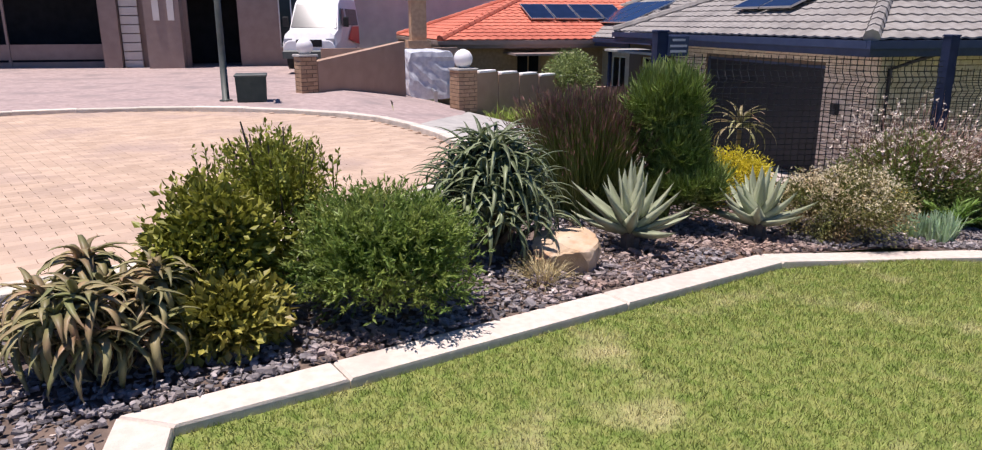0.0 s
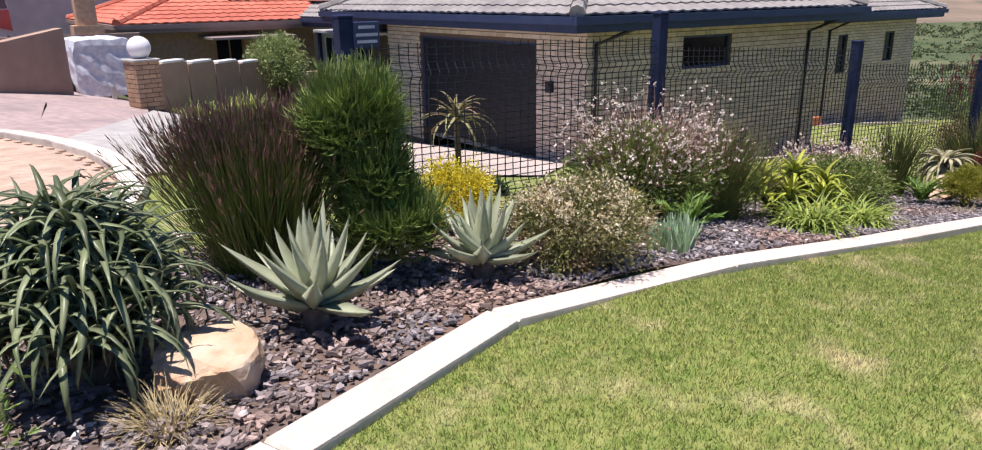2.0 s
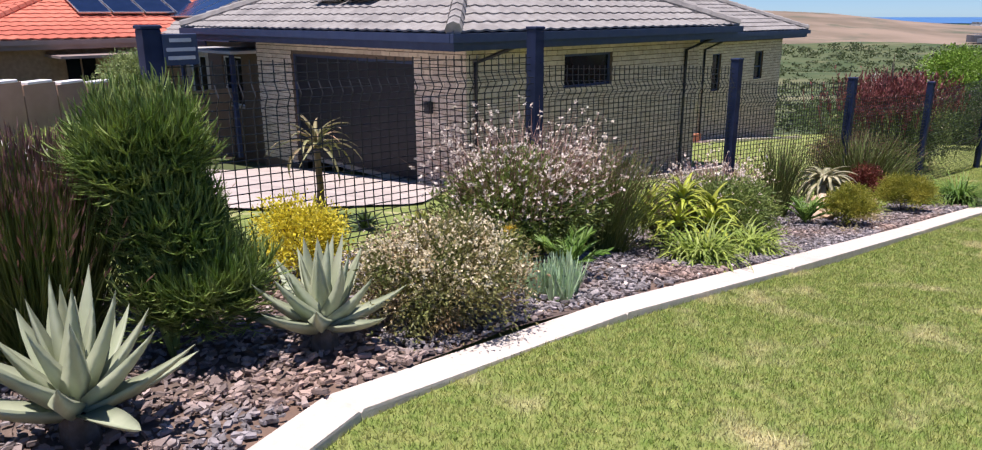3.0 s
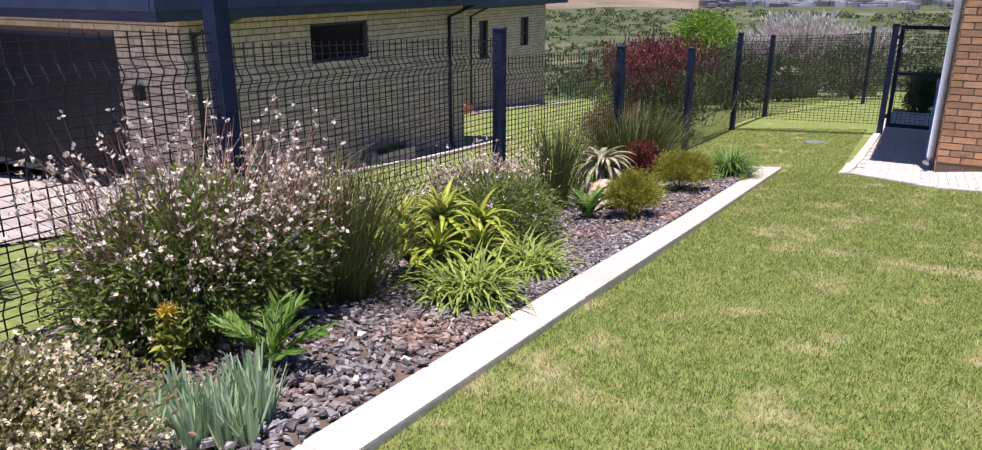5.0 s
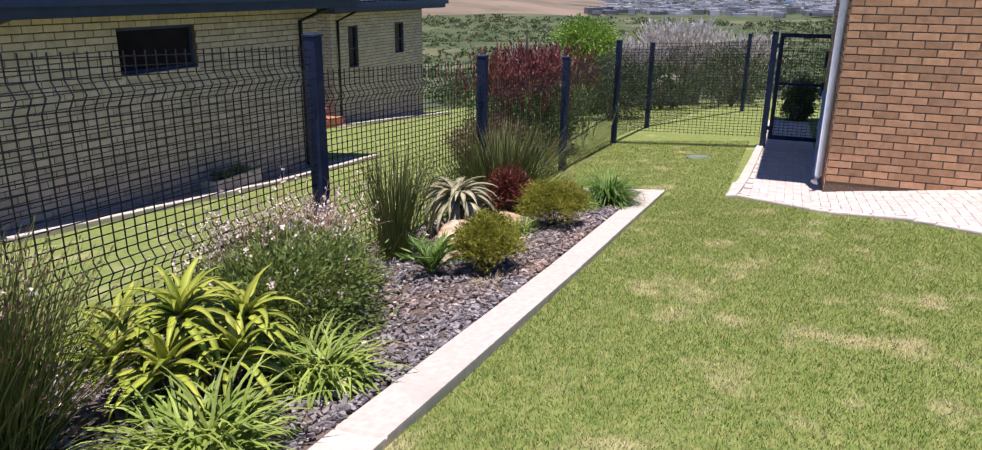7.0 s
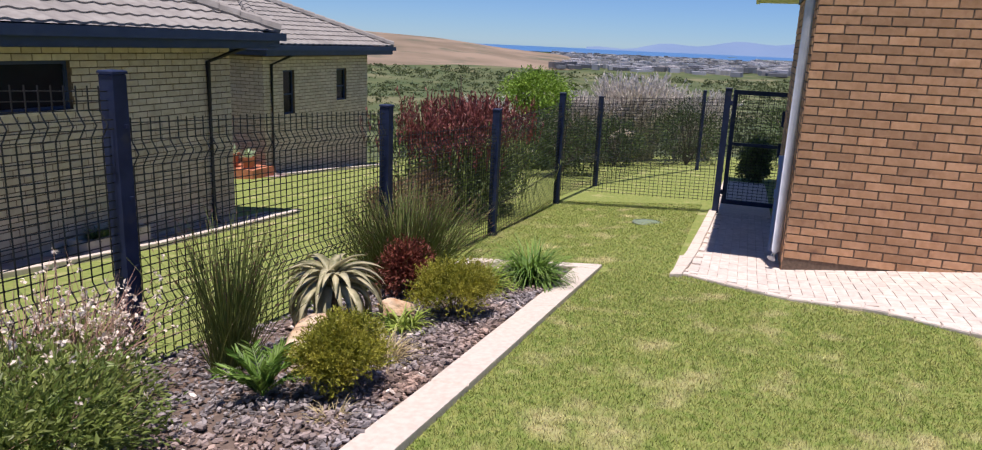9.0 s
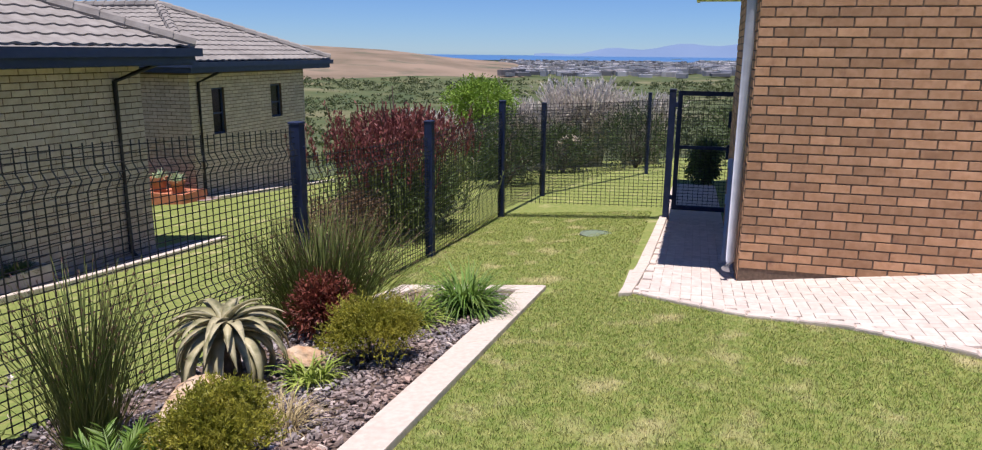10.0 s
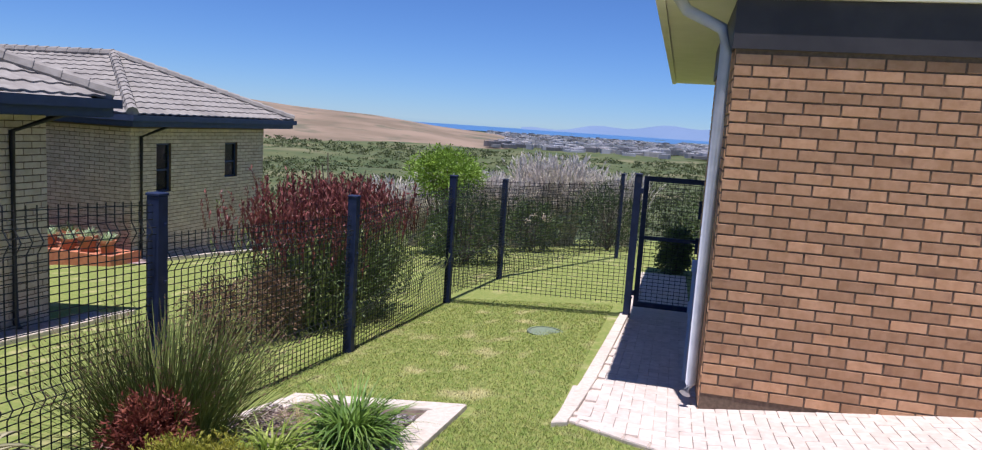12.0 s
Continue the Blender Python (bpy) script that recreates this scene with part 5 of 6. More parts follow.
for x, y, rx, rz, seed in ((10.68, 4.60, 0.28, 0.23, 30), (12.45, 4.62, 0.37, 0.24, 31)):
    p = plant("olive_bush", x, y, "small round olive-green bush on slate", "bush", "small olive bushes")
    rng = R(seed)
    twigs(p, rng, (rx, rx * 0.9, rz * 1.4), (0, 0, 0.08), 14, 0.007, M_WOOD)
    sprigs(p, rng, (rx * 1.1, rx, rz * 1.1), (0, 0, rz * 0.95), 4200, 0.05, 9, 0.022, L_OLIVE)
p = plant("maroon_plant", 13.0, 5.3, "dark maroon leafy succulent", "succulent")
leafy(p, R(32), (0.30, 0.27, 0.28), (0, 0, 0.26), 70, 4500, 0.045, L_MAROON, aspect=0.35, low=-0.6)
twigs(p, R(32), (0.2, 0.2, 0.3), (0, 0, 0.15), 8, 0.01, M_WOOD)
for x, y, ln, n, m, seed in ((13.95, 4.42, 0.56, 460, L_FERN, 33), (11.96, 4.83, 0.30, 120, L_LILY, 34), (13.45, 4.72, 0.42, 160, L_LILY, 38)):
    p = plant("lily_clump", x, y, "small strap-leaved lily clump on slate", "lily", "strap-leaved lily clumps")
    for k in range(4):
        tuft(p, R(seed + 100 * k), n // 4, ln, 0.0095, 0.6, 1.5, 2.0, m, "leaf_fan", 0.06, 6, at=(0.05 * math.cos(k * 1.57), 0.05 * math.sin(k * 1.57), 0))
for x, y, ln, n, seed in ((11.28, 4.62, 0.30, 200, 35), (10.3, 4.45, 0.14, 50, 36), (14.2, 4.95, 0.40, 60, 37)):
    p = plant("pale_tuft", x, y, "pale straw-green grass tuft", "grass", "pale grass tufts")
    tuft(p, R(seed), n, ln, 0.0028, 0.4, 1.5, 1.5, L_DRY, spread=0.07, segs=5)

# beyond the fence
p = plant("red_shrub", 18.8, 6.95, "large shrub, red above and dark green below", "shrub", lift=0.0)
rng = R(40)
twigs(p, rng, (1.1, 0.9, 2.0), (0, 0, 0.5), 40, 0.03, M_WOOD)
leafy(p, rng, (1.30, 0.9, 0.80), (0, 0, 0.7), 150, 20000, 0.075, L_SHRUB, aspect=0.3, low=-0.9)


def shoots(owner, rng, n, half, z0, z1, length, leaves, material, name):
    """Upright shoots set with small leaves."""
    base = np.stack([rng.uniform(-half[0], half[0], n), rng.normal(size=n) * half[1], rng.uniform(z0, z1, n)], -1)
    base[:, 2] -= 0.35 * (base[:, 0] / half[0]) ** 2
    v, f = ribbons(rng, base, np.arctan2(base[:, 1], base[:, 0]), rng.uniform(1.15, 1.5, n), -0.1, length, 0.006, 3, 1, "stem", 0.8)
    ax = v.reshape(n, 4, 4, 3).mean(2)
    q = [leaf_quads(rng, ax[:, 0] + (ax[:, 3] - ax[:, 0]) * s_, np.tile((0, 0, 1.3), (n, 1)), 0.075, 0.34, 0.5) for s_ in np.linspace(0.1, 1, leaves)]
    tagged(part(name, Geo().add(v, f).quads(np.concatenate(q)), material, owner), kind="stuff")


shoots(p, rng, 420, (1.25, 0.45), 0.2, 1.2, 0.5, 14, L_BALL, "green_shoot")
shoots(p, rng, 620, (1.35, 0.45), 1.22, 1.66, 0.40, 14, L_RED, "red_shoot")
for x, y, rx, rz, seed, m, lab in ((16.6, 7.2, 0.6, 0.5, 41, L_DRYBROWN, "brown dry shrub beyond the fence"), (17.4, 7.0, 0.5, 0.5, 42, L_DRYBROWN, "brown dry shrub beyond the fence"), (21.3, 7.4, 1.3, 0.9, 43, L_SHRUB, "dark green shrub beyond the fence")):
    p = plant("garden_shrub", x, y, lab, "shrub", lift=0.0)
    rng = R(seed)
    twigs(p, rng, (rx, rx * 0.8, rz * 1.3), (0, 0, rz * 0.5), 30, 0.012, M_WOOD)
    leafy(p, rng, (rx, rx * 0.8, rz), (0, 0, rz * 0.9), 80, 3600, 0.06, m, aspect=0.25, low=-0.9)
p = plant("bright_tree", 30.0, 8.9, "small tree with bright green leaves", "tree", lift=0.0)
rng = R(44)
part("trunk", Geo().tube([(0, 0, -0.1), (0.1, 0, 1.2), (0, 0.1, 2.2)], [0.11, 0.08, 0.05], 8), M_WOOD, p)
twigs(p, rng, (0.8, 0.8, 1.0), (0, 0, 1.6), 20, 0.03, M_WOOD)
leafy(p, rng, (1.25, 1.1, 0.75), (0, 0, 2.35), 90, 7000, 0.10, L_BRIGHT, "crown", low=-0.9)
for k, (x, y, n, h, w) in enumerate(((34.0, 9.4, 700, 2.5, 0.9), (35.5, 6.6, 900, 3.1, 0.8), (34.5, 8.0, 500, 2.3, 1.0), (35.8, 4.4, 350, 2.5, 0.7), (33.5, 11.5, 450, 2.2, 0.9))):
    p = plant("pale_reeds", x, y, "tall pale dry reeds above the hedge", "reed", "pale reed stands", lift=0.0)
    reeds(p, R(45 + 10 * k), n, h, 0.012, w, 0.16, L_REED, L_REED, 1.3, heads=7)
rng = R(47)
for k, (x, y, rx, rz) in enumerate([(26.3, 2.3, 0.5, 0.62), (26.5, 7.2, 1.3, 1.0), (29.6, 8.6, 0.9, 0.6), (31.8, 6.6, 1.2, 0.95), (33.2, 4.4, 1.6, 1.2), (34.5, 1.0, 1.7, 1.2), (36, -1.6, 1.8, 1.3), (32, 12.5, 1.6, 0.8), (36, 15.5, 1.8, 0.9), (39, 10, 1.8, 0.9)]):
    p = plant("hedge_shrub", x, y, "dense dark green hedge shrub", "shrub", "hedge shrubs", lift=0.0)
    twigs(p, rng, (rx, rx * 0.8, rz * 1.3), (0, 0, rz * 0.5), 16, 0.03, M_WOOD)
    leafy(p, rng, (rx, rx * 0.9, rz), (0, 0, rz * 0.8), 80, 4200, 0.10, L_SHRUB, aspect=0.4, low=-0.9)
    if k in (2, 3):
        pp, out = clump_cloud(rng, (rx, rx * 0.9, rz), 6, 30, 0.06, 0.0)
        pp[:, 2] += rz * 0.8
        tagged(part("blossom", Geo().quads(np.concatenate([leaf_quads(rng, pp, out, 0.09, 0.7, 1.0) for _ in range(3)])), L_FLOWER, p, "white flower heads"), kind="stuff")

# pots and planter along the neighbours' walls
BED_TOP = gz(23.85, 15.0) + 0.30
g = Geo().span((23.30, 14.5, BED_TOP - 1.6), (23.40, 18.3, BED_TOP)).span((23.40, 14.5, BED_TOP - 1.6), (24.28, 14.6, BED_TOP)).span((23.40, 14.6, BED_TOP - 1.6), (24.28, 18.3, BED_TOP - 0.02))
solid("raised_bed", g, M_TERRA, "low red-brown planter edging along the house wall", "planter")
for k in range(11):
    x, y = (23.58, 23.9)[k % 2], 14.82 + k * 0.27
    r, h = (0.18, 0.16, 0.20)[k % 3], (0.32, 0.26, 0.38)[k % 3]
    p = thing("flower_pot", (x, y, BED_TOP - 0.02), "terracotta pot with a small grey-green plant against the wall", "pot", "terracotta pots")
    part("pot", Geo().lathe((0, 0, 0), [(0.001, 0.0), (r * 0.7, 0.0), (r * 0.95, h * 0.82), (r * 1.05, h * 0.82), (r * 1.05, h), (r * 0.92, h), (r * 0.88, h * 0.85), (0.001, h * 0.85)], 18), M_TERRA, p, smooth=False)
    tuft(p, R(60 + k), 50, 0.3, 0.012, 0.5, 1.5, 0.9, L_SHRUB if k % 2 else L_SILVER, at=(0, 0, h * 0.85), spread=r * 0.6)
p = thing("planter_box", (15.0, 10.72, gz(15.0, 10.72) + 0.025), "long pale planter box with low green plants", "planter")
part("box", Geo().span((-0.55, -0.17, 0), (0.55, -0.13, 0.24)).span((-0.55, 0.13, 0), (0.55, 0.17, 0.24)).span((-0.55, -0.13, 0), (-0.51, 0.13, 0.24)).span((0.51, -0.13, 0), (0.55, 0.13, 0.24)).span((-0.51, -0.13, 0.0), (0.51, 0.13, 0.2)), M_GREYDRIVE, p)
tuft(p, R(70), 160, 0.22, 0.01, 0.3, 1.5, 1.2, L_SHRUB, spread=0.12, at=(-0.2, 0, 0.2))
tuft(p, R(71), 160, 0.22, 0.01, 0.3, 1.5, 1.2, L_SHRUB, spread=0.12, at=(0.2, 0, 0.2))


# ---- distance ----
g = Geo()
AZ = np.radians(np.linspace(48, 9.5, 60))
EL = np.radians(np.interp(np.degrees(AZ), (9.5, 11, 13.5, 18.2, 23, 28.9, 32.6, 48), (-2.2, -1.75, -0.9, -0.55, -0.02, 0.26, 0.6, 0.9)))
rows = []
for r, share in ((700, 0.0), (850, 0.25), (1000, 0.55), (1150, 0.82), (1300, 1.0), (1450, 0.8)):
    low = np.full_like(AZ, -36.0)
    z = low + (1300 * np.tan(EL) + 1.3 - low) * share + (np.sin(AZ * 60 + r) * 0.7 if 0 < share < 1 else 0)
    rows.append(np.stack([8 + r * np.cos(AZ), 2.5 + r * np.sin(AZ), z], -1))
v = np.concatenate(rows)
n = len(AZ)
i = np.arange(n - 1)
g.add(v, np.concatenate([np.stack([k * n + i, k * n + i + 1, (k + 1) * n + i + 1, (k + 1) * n + i], -1) for k in range(5)]))
solid("far_hill", g, M_HILL, "dry brown grass hill in the distance", "hill", kind="structure", smooth=True)
g = Geo().add([(2300, -3000, -27.5), (4950, -3000, -27.5), (4950, 4500, -27.5), (2300, 4500, -27.5)], [(0, 1, 2, 3)])
solid("sea", g, M_SEA, "blue sea to the horizon", "water", kind="structure")
g = Geo()
AZ = np.radians(np.linspace(12, -40, 60))
top = 4600 * np.tan(np.radians(np.interp(np.degrees(AZ), (-40, -5, -1, 3, 7, 12), (1.0, 0.75, 0.62, 0.4, 0.1, -0.33)))) + 12 * np.sin(AZ * 70)
foot = np.stack([4600 * np.cos(AZ), 4600 * np.sin(AZ), np.full_like(AZ, -28)], -1)
crest = np.stack([4800 * np.cos(AZ), 4800 * np.sin(AZ), top], -1)
i = np.arange(59)
g.add(np.concatenate([foot, crest]), np.stack([i, i + 1, 60 + i + 1, 60 + i], -1))
solid("far_mountains", g, M_RIDGE, "mountains across the bay, haze painted as blue colour", "hill", kind="structure", smooth=True)
rng = np.random.default_rng(80)
g = Geo()
for _ in range(1100):
    a, r = math.radians(rng.uniform(-9, 14.5)), rng.uniform(900, 2200)
    w = rng.uniform(6, 16)
    h = rng.uniform(3, 7)
    x, y = 8 + r * math.cos(a), r * math.sin(a)
    g.box((x, y, gz(x, y) + h / 2 + 1), (w, rng.uniform(7, 22), h), rng.uniform(0, 90))
tagged(solid("town", g, M_TOWN, "scattered pale houses of a distant town", "town"), kind="stuff")
g = Geo()
q = []
for _ in range(3200):
    a, r = math.radians(rng.uniform(-14, 44)), 50 + 720 * rng.uniform(0, 1) ** 1.25
    x, y = 8 + r * math.cos(a), 2 + r * math.sin(a)
    s = rng.uniform(0.4, 1.3) * (0.7 + r / 260)
    p_, o_ = clump_cloud(rng, (s * 1.3, s * 1.3, s * 0.6), 7, 30, 0.3, -0.2)
    q.append(leaf_quads(rng, p_ + np.array((x, y, gz(x, y) + s * 0.25)), o_, s * 0.42, 0.8, 0.8))
g.quads(np.concatenate(q))
solid("scrub", g, L_SCRUB, "green bush scrub covering the plain", "scrub", kind="stuff")

# ---- street side ----
# house with the red roof
red = thing("red_roof_house", (0, 0, 0), "low brown-brick house with bright red tiled roof", "house")
shell(red, 6.6, 18.5, 26.2, 35, -2.2, 0.66, M_BRICKR, [("south", 8.9, 9.8, -1.4, 0.45), ("south", 10.3, 11.2, -0.9, 0.45), ("south", 12.6, 13.6, -1.4, 0.45)])
for a, b, lo in ((8.9, 9.8, -1.4), (10.3, 11.2, -0.9), (12.6, 13.6, -1.4)):
    window_in(red, "south", 26.2, a, b, lo, 0.45, M_PLASTER, 1)
hip_roof(red, 6.0, 19.0, 25.6, 35.6, 0.95, 0.36, M_REDTILE, M_REDTILE, M_TAUPE, 0.32)
part("porch_roof", Geo().span((8.4, 24.6, 0.45), (11.0, 26.2, 0.52)).span((12.2, 24.8, 0.52), (15.0, 26.2, 0.58)), M_TAUPE, red)
for k in range(4):
    c = Vector((9.75 + k * 0.98, 27.2, 0.95 + 1.6 * 0.36 + 0.12))
    upv = Vector((0, 0.941, 0.339))
    nv = Vector((0, -0.339, 0.941))
    q = [c, c + Vector((0.93, 0, 0)), c + Vector((0.93, 0, 0)) + upv * 1.6, c + upv * 1.6]
    sp = part("solar_panel", Geo().add([tuple(p) for p in q] + [tuple(p + nv * 0.04) for p in q], BOXF), M_ALU, red, "dark solar panel")
    m_ = sum(q, Vector()) / 4
    part("cell_sheet", Geo().add([tuple(m_ + (p - m_) * 0.95 + nv * 0.043) for p in q], [(0, 1, 2, 3)]), M_SOLAR, sp)
# grey-roofed house between
mid = thing("grey_roof_house", (0, 0, 0), "brick house with grey tiled roof and solar panels", "house", "brick houses")
shell(mid, 12.2, 20, 23.3, 31, -2.6, 0.72, M_BRICKY, [("west", 24.2, 25.4, -1.0, 0.4)])
window_in(mid, "west", 12.2, 24.2, 25.4, -1.0, 0.4, M_WHITE, 1)
hip_roof(mid, 11.6, 20.5, 22.7, 31.6, 1.02, 0.42, M_TILE, M_TILE, M_FASCIA)
for k in range(3):
    c = Vector((12.5, 24.6 + k * 1.1, 1.02 + 0.9 * 0.42)) + SN * 0.13
    upv = Vector((0.922, 0, 0.387))
    q = [c, c + Vector((0, 1.05, 0)), c + Vector((0, 1.05, 0)) + upv * 1.9, c + upv * 1.9]
    sp = part("solar_panel", Geo().add([tuple(p) for p in q] + [tuple(p + SN * 0.04) for p in q], BOXF), M_ALU, mid, "dark solar panel")
    m_ = sum(q, Vector()) / 4
    part("cell_sheet", Geo().add([tuple(m_ + (p - m_) * 0.965 + SN * 0.043) for p in q], [(0, 1, 2, 3)]), M_SOLAR, sp)
# taupe house with garages
taupe = thing("taupe_house", (0, 0, 0), "two-storey taupe plastered house with open dark garages", "house")
shell(taupe, -14, 2.2, 31, 42, -0.6, 5.2, M_TAUPE, [("south", -2.55, -0.75, -0.6, 2.6), ("south", -12, -5.6, -0.6, 3.0), ("south", 0.75, 1.7, 0.6, 2.6)])
window_in(taupe, "south", 31, 0.75, 1.7, 0.6, 2.6, M_WHITE, 1)
# sheet behind the openings, indoor shade painted as near-black
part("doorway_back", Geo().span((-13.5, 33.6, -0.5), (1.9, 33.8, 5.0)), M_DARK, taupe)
part("garage_door", Geo().span((-12, 31.3, 0.2), (-5.6, 31.36, 0.75)).span((-8.8, 31.25, -0.2), (-8.72, 31.36, 3.0)).span((-12, 31.3, -0.1), (-5.6, 31.36, 0.12)), M_TAUPE, taupe)
for k in range(18):
    part("quoin", Geo().bevel_box((-4.55, 30.93, -0.3 + k * 0.32), (0.62, 0.12, 0.29), 0.02), M_PALEPLASTER, taupe)
part("pilaster", Geo().span((-5.5, 30.6, -0.6), (-4.9, 31.0, 5.2)).span((-3.9, 30.0, -0.6), (-2.7, 31.0, 5.2)), M_TAUPE, taupe)
for x in (-3.6, -3.1):
    part("niche", Geo().span((x, 29.96, 1.6), (x + 0.22, 30.0, 3.4)), M_PALEPLASTER, taupe)
part("roof", Geo().span((-14.6, 30.4, 5.2), (2.8, 42.6, 5.45)), M_TILE, taupe)
# pale building and chimney behind
pale = thing("pale_building", (0, 0, 0), "pale plastered building with low gable behind the wall", "house")
v = [(2.4, 38, -1), (13, 38, -1), (13, 38, 2.0), (10.4, 38, 3.2), (2.4, 38, 3.2), (2.4, 46, -1), (13, 46, -1), (13, 46, 2.0), (10.4, 46, 3.2), (2.4, 46, 3.2)]
part("wall", Geo().add(v, [(0, 1, 2, 3), (0, 3, 4, 4), (0, 5, 6, 1), (1, 6, 7, 2), (5, 0, 4, 9), (6, 5, 8, 7), (5, 9, 8, 8)]), M_PALEPLASTER, pale)
part("roof", Geo().add([(2.2, 37.7, 3.22), (10.5, 37.7, 3.22), (13.3, 37.7, 1.95), (2.2, 46, 3.22), (10.5, 46, 3.22), (13.3, 46, 1.95)], [(0, 1, 4, 3), (1, 2, 5, 4)]), M_WHITE, pale)
chim = thing("chimney_stack", (5.15, 25.0, gz(5.15, 25)), "square brick chimney above the boundary wall", "chimney")
part("shaft", Geo().box((0, 0, 0.9), (0.75, 0.75, 1.9)).box((0, 0, 2.4), (0.5, 0.5, 1.4)), M_BRICKR, chim)
part("cap", Geo().bevel_box((0, 0, 3.15), (0.65, 0.65, 0.1), 0.02), M_GREYDRIVE, chim)

# street furniture
lamp = thing("lamp_pole", (-0.31, 16.3, gz(-0.31, 16.3)), "dark grey-green steel lamp pole on the forecourt", "lamp pole")
part("pole", Geo().tube([(0, 0, -0.1), (0, 0, 1.2), (0, 0, 5.5)], [0.075, 0.065, 0.05], 12), M_POLE, lamp, smooth=True)
part("base_plate", Geo().lathe((0, 0, 0.02), [(0.13, 0.0), (0.13, 0.03), (0.08, 0.04)], 14), M_POLE, lamp)
part("lamp_head", Geo().tube([(0, 0, 5.5), (0, -0.5, 5.7), (0, -1.0, 5.72)], [0.05, 0.06, 0.08], 8), M_POLE, lamp)
box = thing("utility_box", (0.22, 16.1, gz(0.22, 16.1) + 0.03), "square dark green utility box with pale lid", "utility box")
part("body", Geo().box((0, 0, 0.25), (0.56, 0.5, 0.5), 0, 1.06), M_BINGREEN, box)
part("lid", Geo().bevel_box((0, 0, 0.525), (0.63, 0.57, 0.045), 0.015), M_POLE, box)


def pillar(x, y, w, h, ball, turn):
    p = thing("gate_pillar", (x, y, gz(x, y)), "short brick gate pillar with a white globe lamp", "pillar", "gate pillars", turn=turn)
    part("core", Geo().box((0, 0, h / 2), (w - 0.016, w - 0.016, h)), M_MORTAR, p)
    c = 0.093
    for side, (ax, nx) in enumerate((((1, 0, 0), (0, -1, 0)), ((0, 1, 0), (1, 0, 0)), ((-1, 0, 0), (0, 1, 0)), ((0, -1, 0), (-1, 0, 0)))):
        ax, nx = np.array(ax, float), np.array(nx, float)
        bricks(p, nx * (w / 2 - 0.008) - ax * w / 2, ax, w, 0, h, M_BRICKR, c, 0.28, (), 0, "brick", nx)
    part("coping", Geo().bevel_box((0, 0, h + 0.02), (w + 0.05, w + 0.05, 0.05), 0.015), M_GREYDRIVE, p)
    r = ball
    part("globe", Geo().lathe((0, 0, h + 0.04 + r * 0.95), [(max(0.001, r * math.sin(t)), -r * math.cos(t)) for t in np.linspace(0, math.pi, 14)], 20), M_WHITE, p, "white globe lamp", smooth=True)


pillar(1.36, 18.1, 0.40, 0.85, 0.19, 20)
pillar(5.05, 17.9, 0.50, 1.0, 0.23, 15)
wall = thing("sloping_wall", (0, 0, 0), "brown plastered boundary wall with sloping top", "wall")
a, b = Vector((1.55, 18.15)), Vector((4.0, 20.9))
nrm = Vector((b - a).orthogonal()).normalized() * 0.11
zs = [(gz(*a) - 0.2, 0.68), (-0.6, 1.05)]
v = []
for p_, (lo, hi) in zip((a, b), zs):
    for sg in (-1, 1):
        v += [(p_.x + sg * nrm.x, p_.y + sg * nrm.y, lo), (p_.x + sg * nrm.x, p_.y + sg * nrm.y, hi)]
part("wall_body", Geo().add(v, [(0, 4, 5, 1), (2, 3, 7, 6), (1, 5, 7, 3), (0, 1, 3, 2), (4, 6, 7, 5)]), M_PLASTER, wall)
back = thing("upper_wall", (0, 0, 0), "brown plastered wall behind the parked trailer", "wall")
part("wall_body", Geo().span((2.0, 24.6, -0.8), (6.4, 24.8, 0.75)), M_PLASTER, back)
low = thing("low_garden_wall", (0, 0, 0), "low plastered garden wall stepping down with white copings", "wall")
for k in range(6):
    x0, y0 = 5.35 + k * 0.72, 18.0 + k * 0.55
    top = 0.36 - 0.075 * k
    part("wall_section", Geo().box((x0 + 0.3, y0 + 0.2, top - 0.8), (0.86, 0.2, 1.6), 37), M_PLASTER, low)
    part("coping", Geo().bevel_box((x0 + 0.3, y0 + 0.2, top + 0.03), (0.66, 0.24, 0.055), 0.012, 37), M_WHITE, low)
part("wall_section", Geo().span((9.6, 21.4, -2.2), (13.0, 21.6, -0.35)), M_PLASTER, low)
glo = thing("globe_lamp", (8.0, 20.3, gz(8.0, 20.3)), "white globe lamp on the low garden wall", "lamp")
part("globe", Geo().lathe((0, 0, 1.05), [(max(0.001, 0.17 * math.sin(t)), -0.17 * math.cos(t)) for t in np.linspace(0, math.pi, 12)], 16), M_WHITE, glo, smooth=True)
part("stem", Geo().tube([(0, 0, 0), (0, 0, 0.9)], 0.04, 8), M_WHITE, glo)
p = plant("ball_tree", 8.75, 20.3, "small tree clipped into a light green ball", "tree", lift=0.0)
rng = R(90)
part("trunk", Geo().tube([(0, 0, -0.1), (0, 0, 1.0), (0, 0, 1.7)], [0.07, 0.06, 0.05], 8), M_WOOD, p)
twigs(p, rng, (0.5, 0.5, 0.6), (0, 0, 1.5), 16, 0.02, M_WOOD)
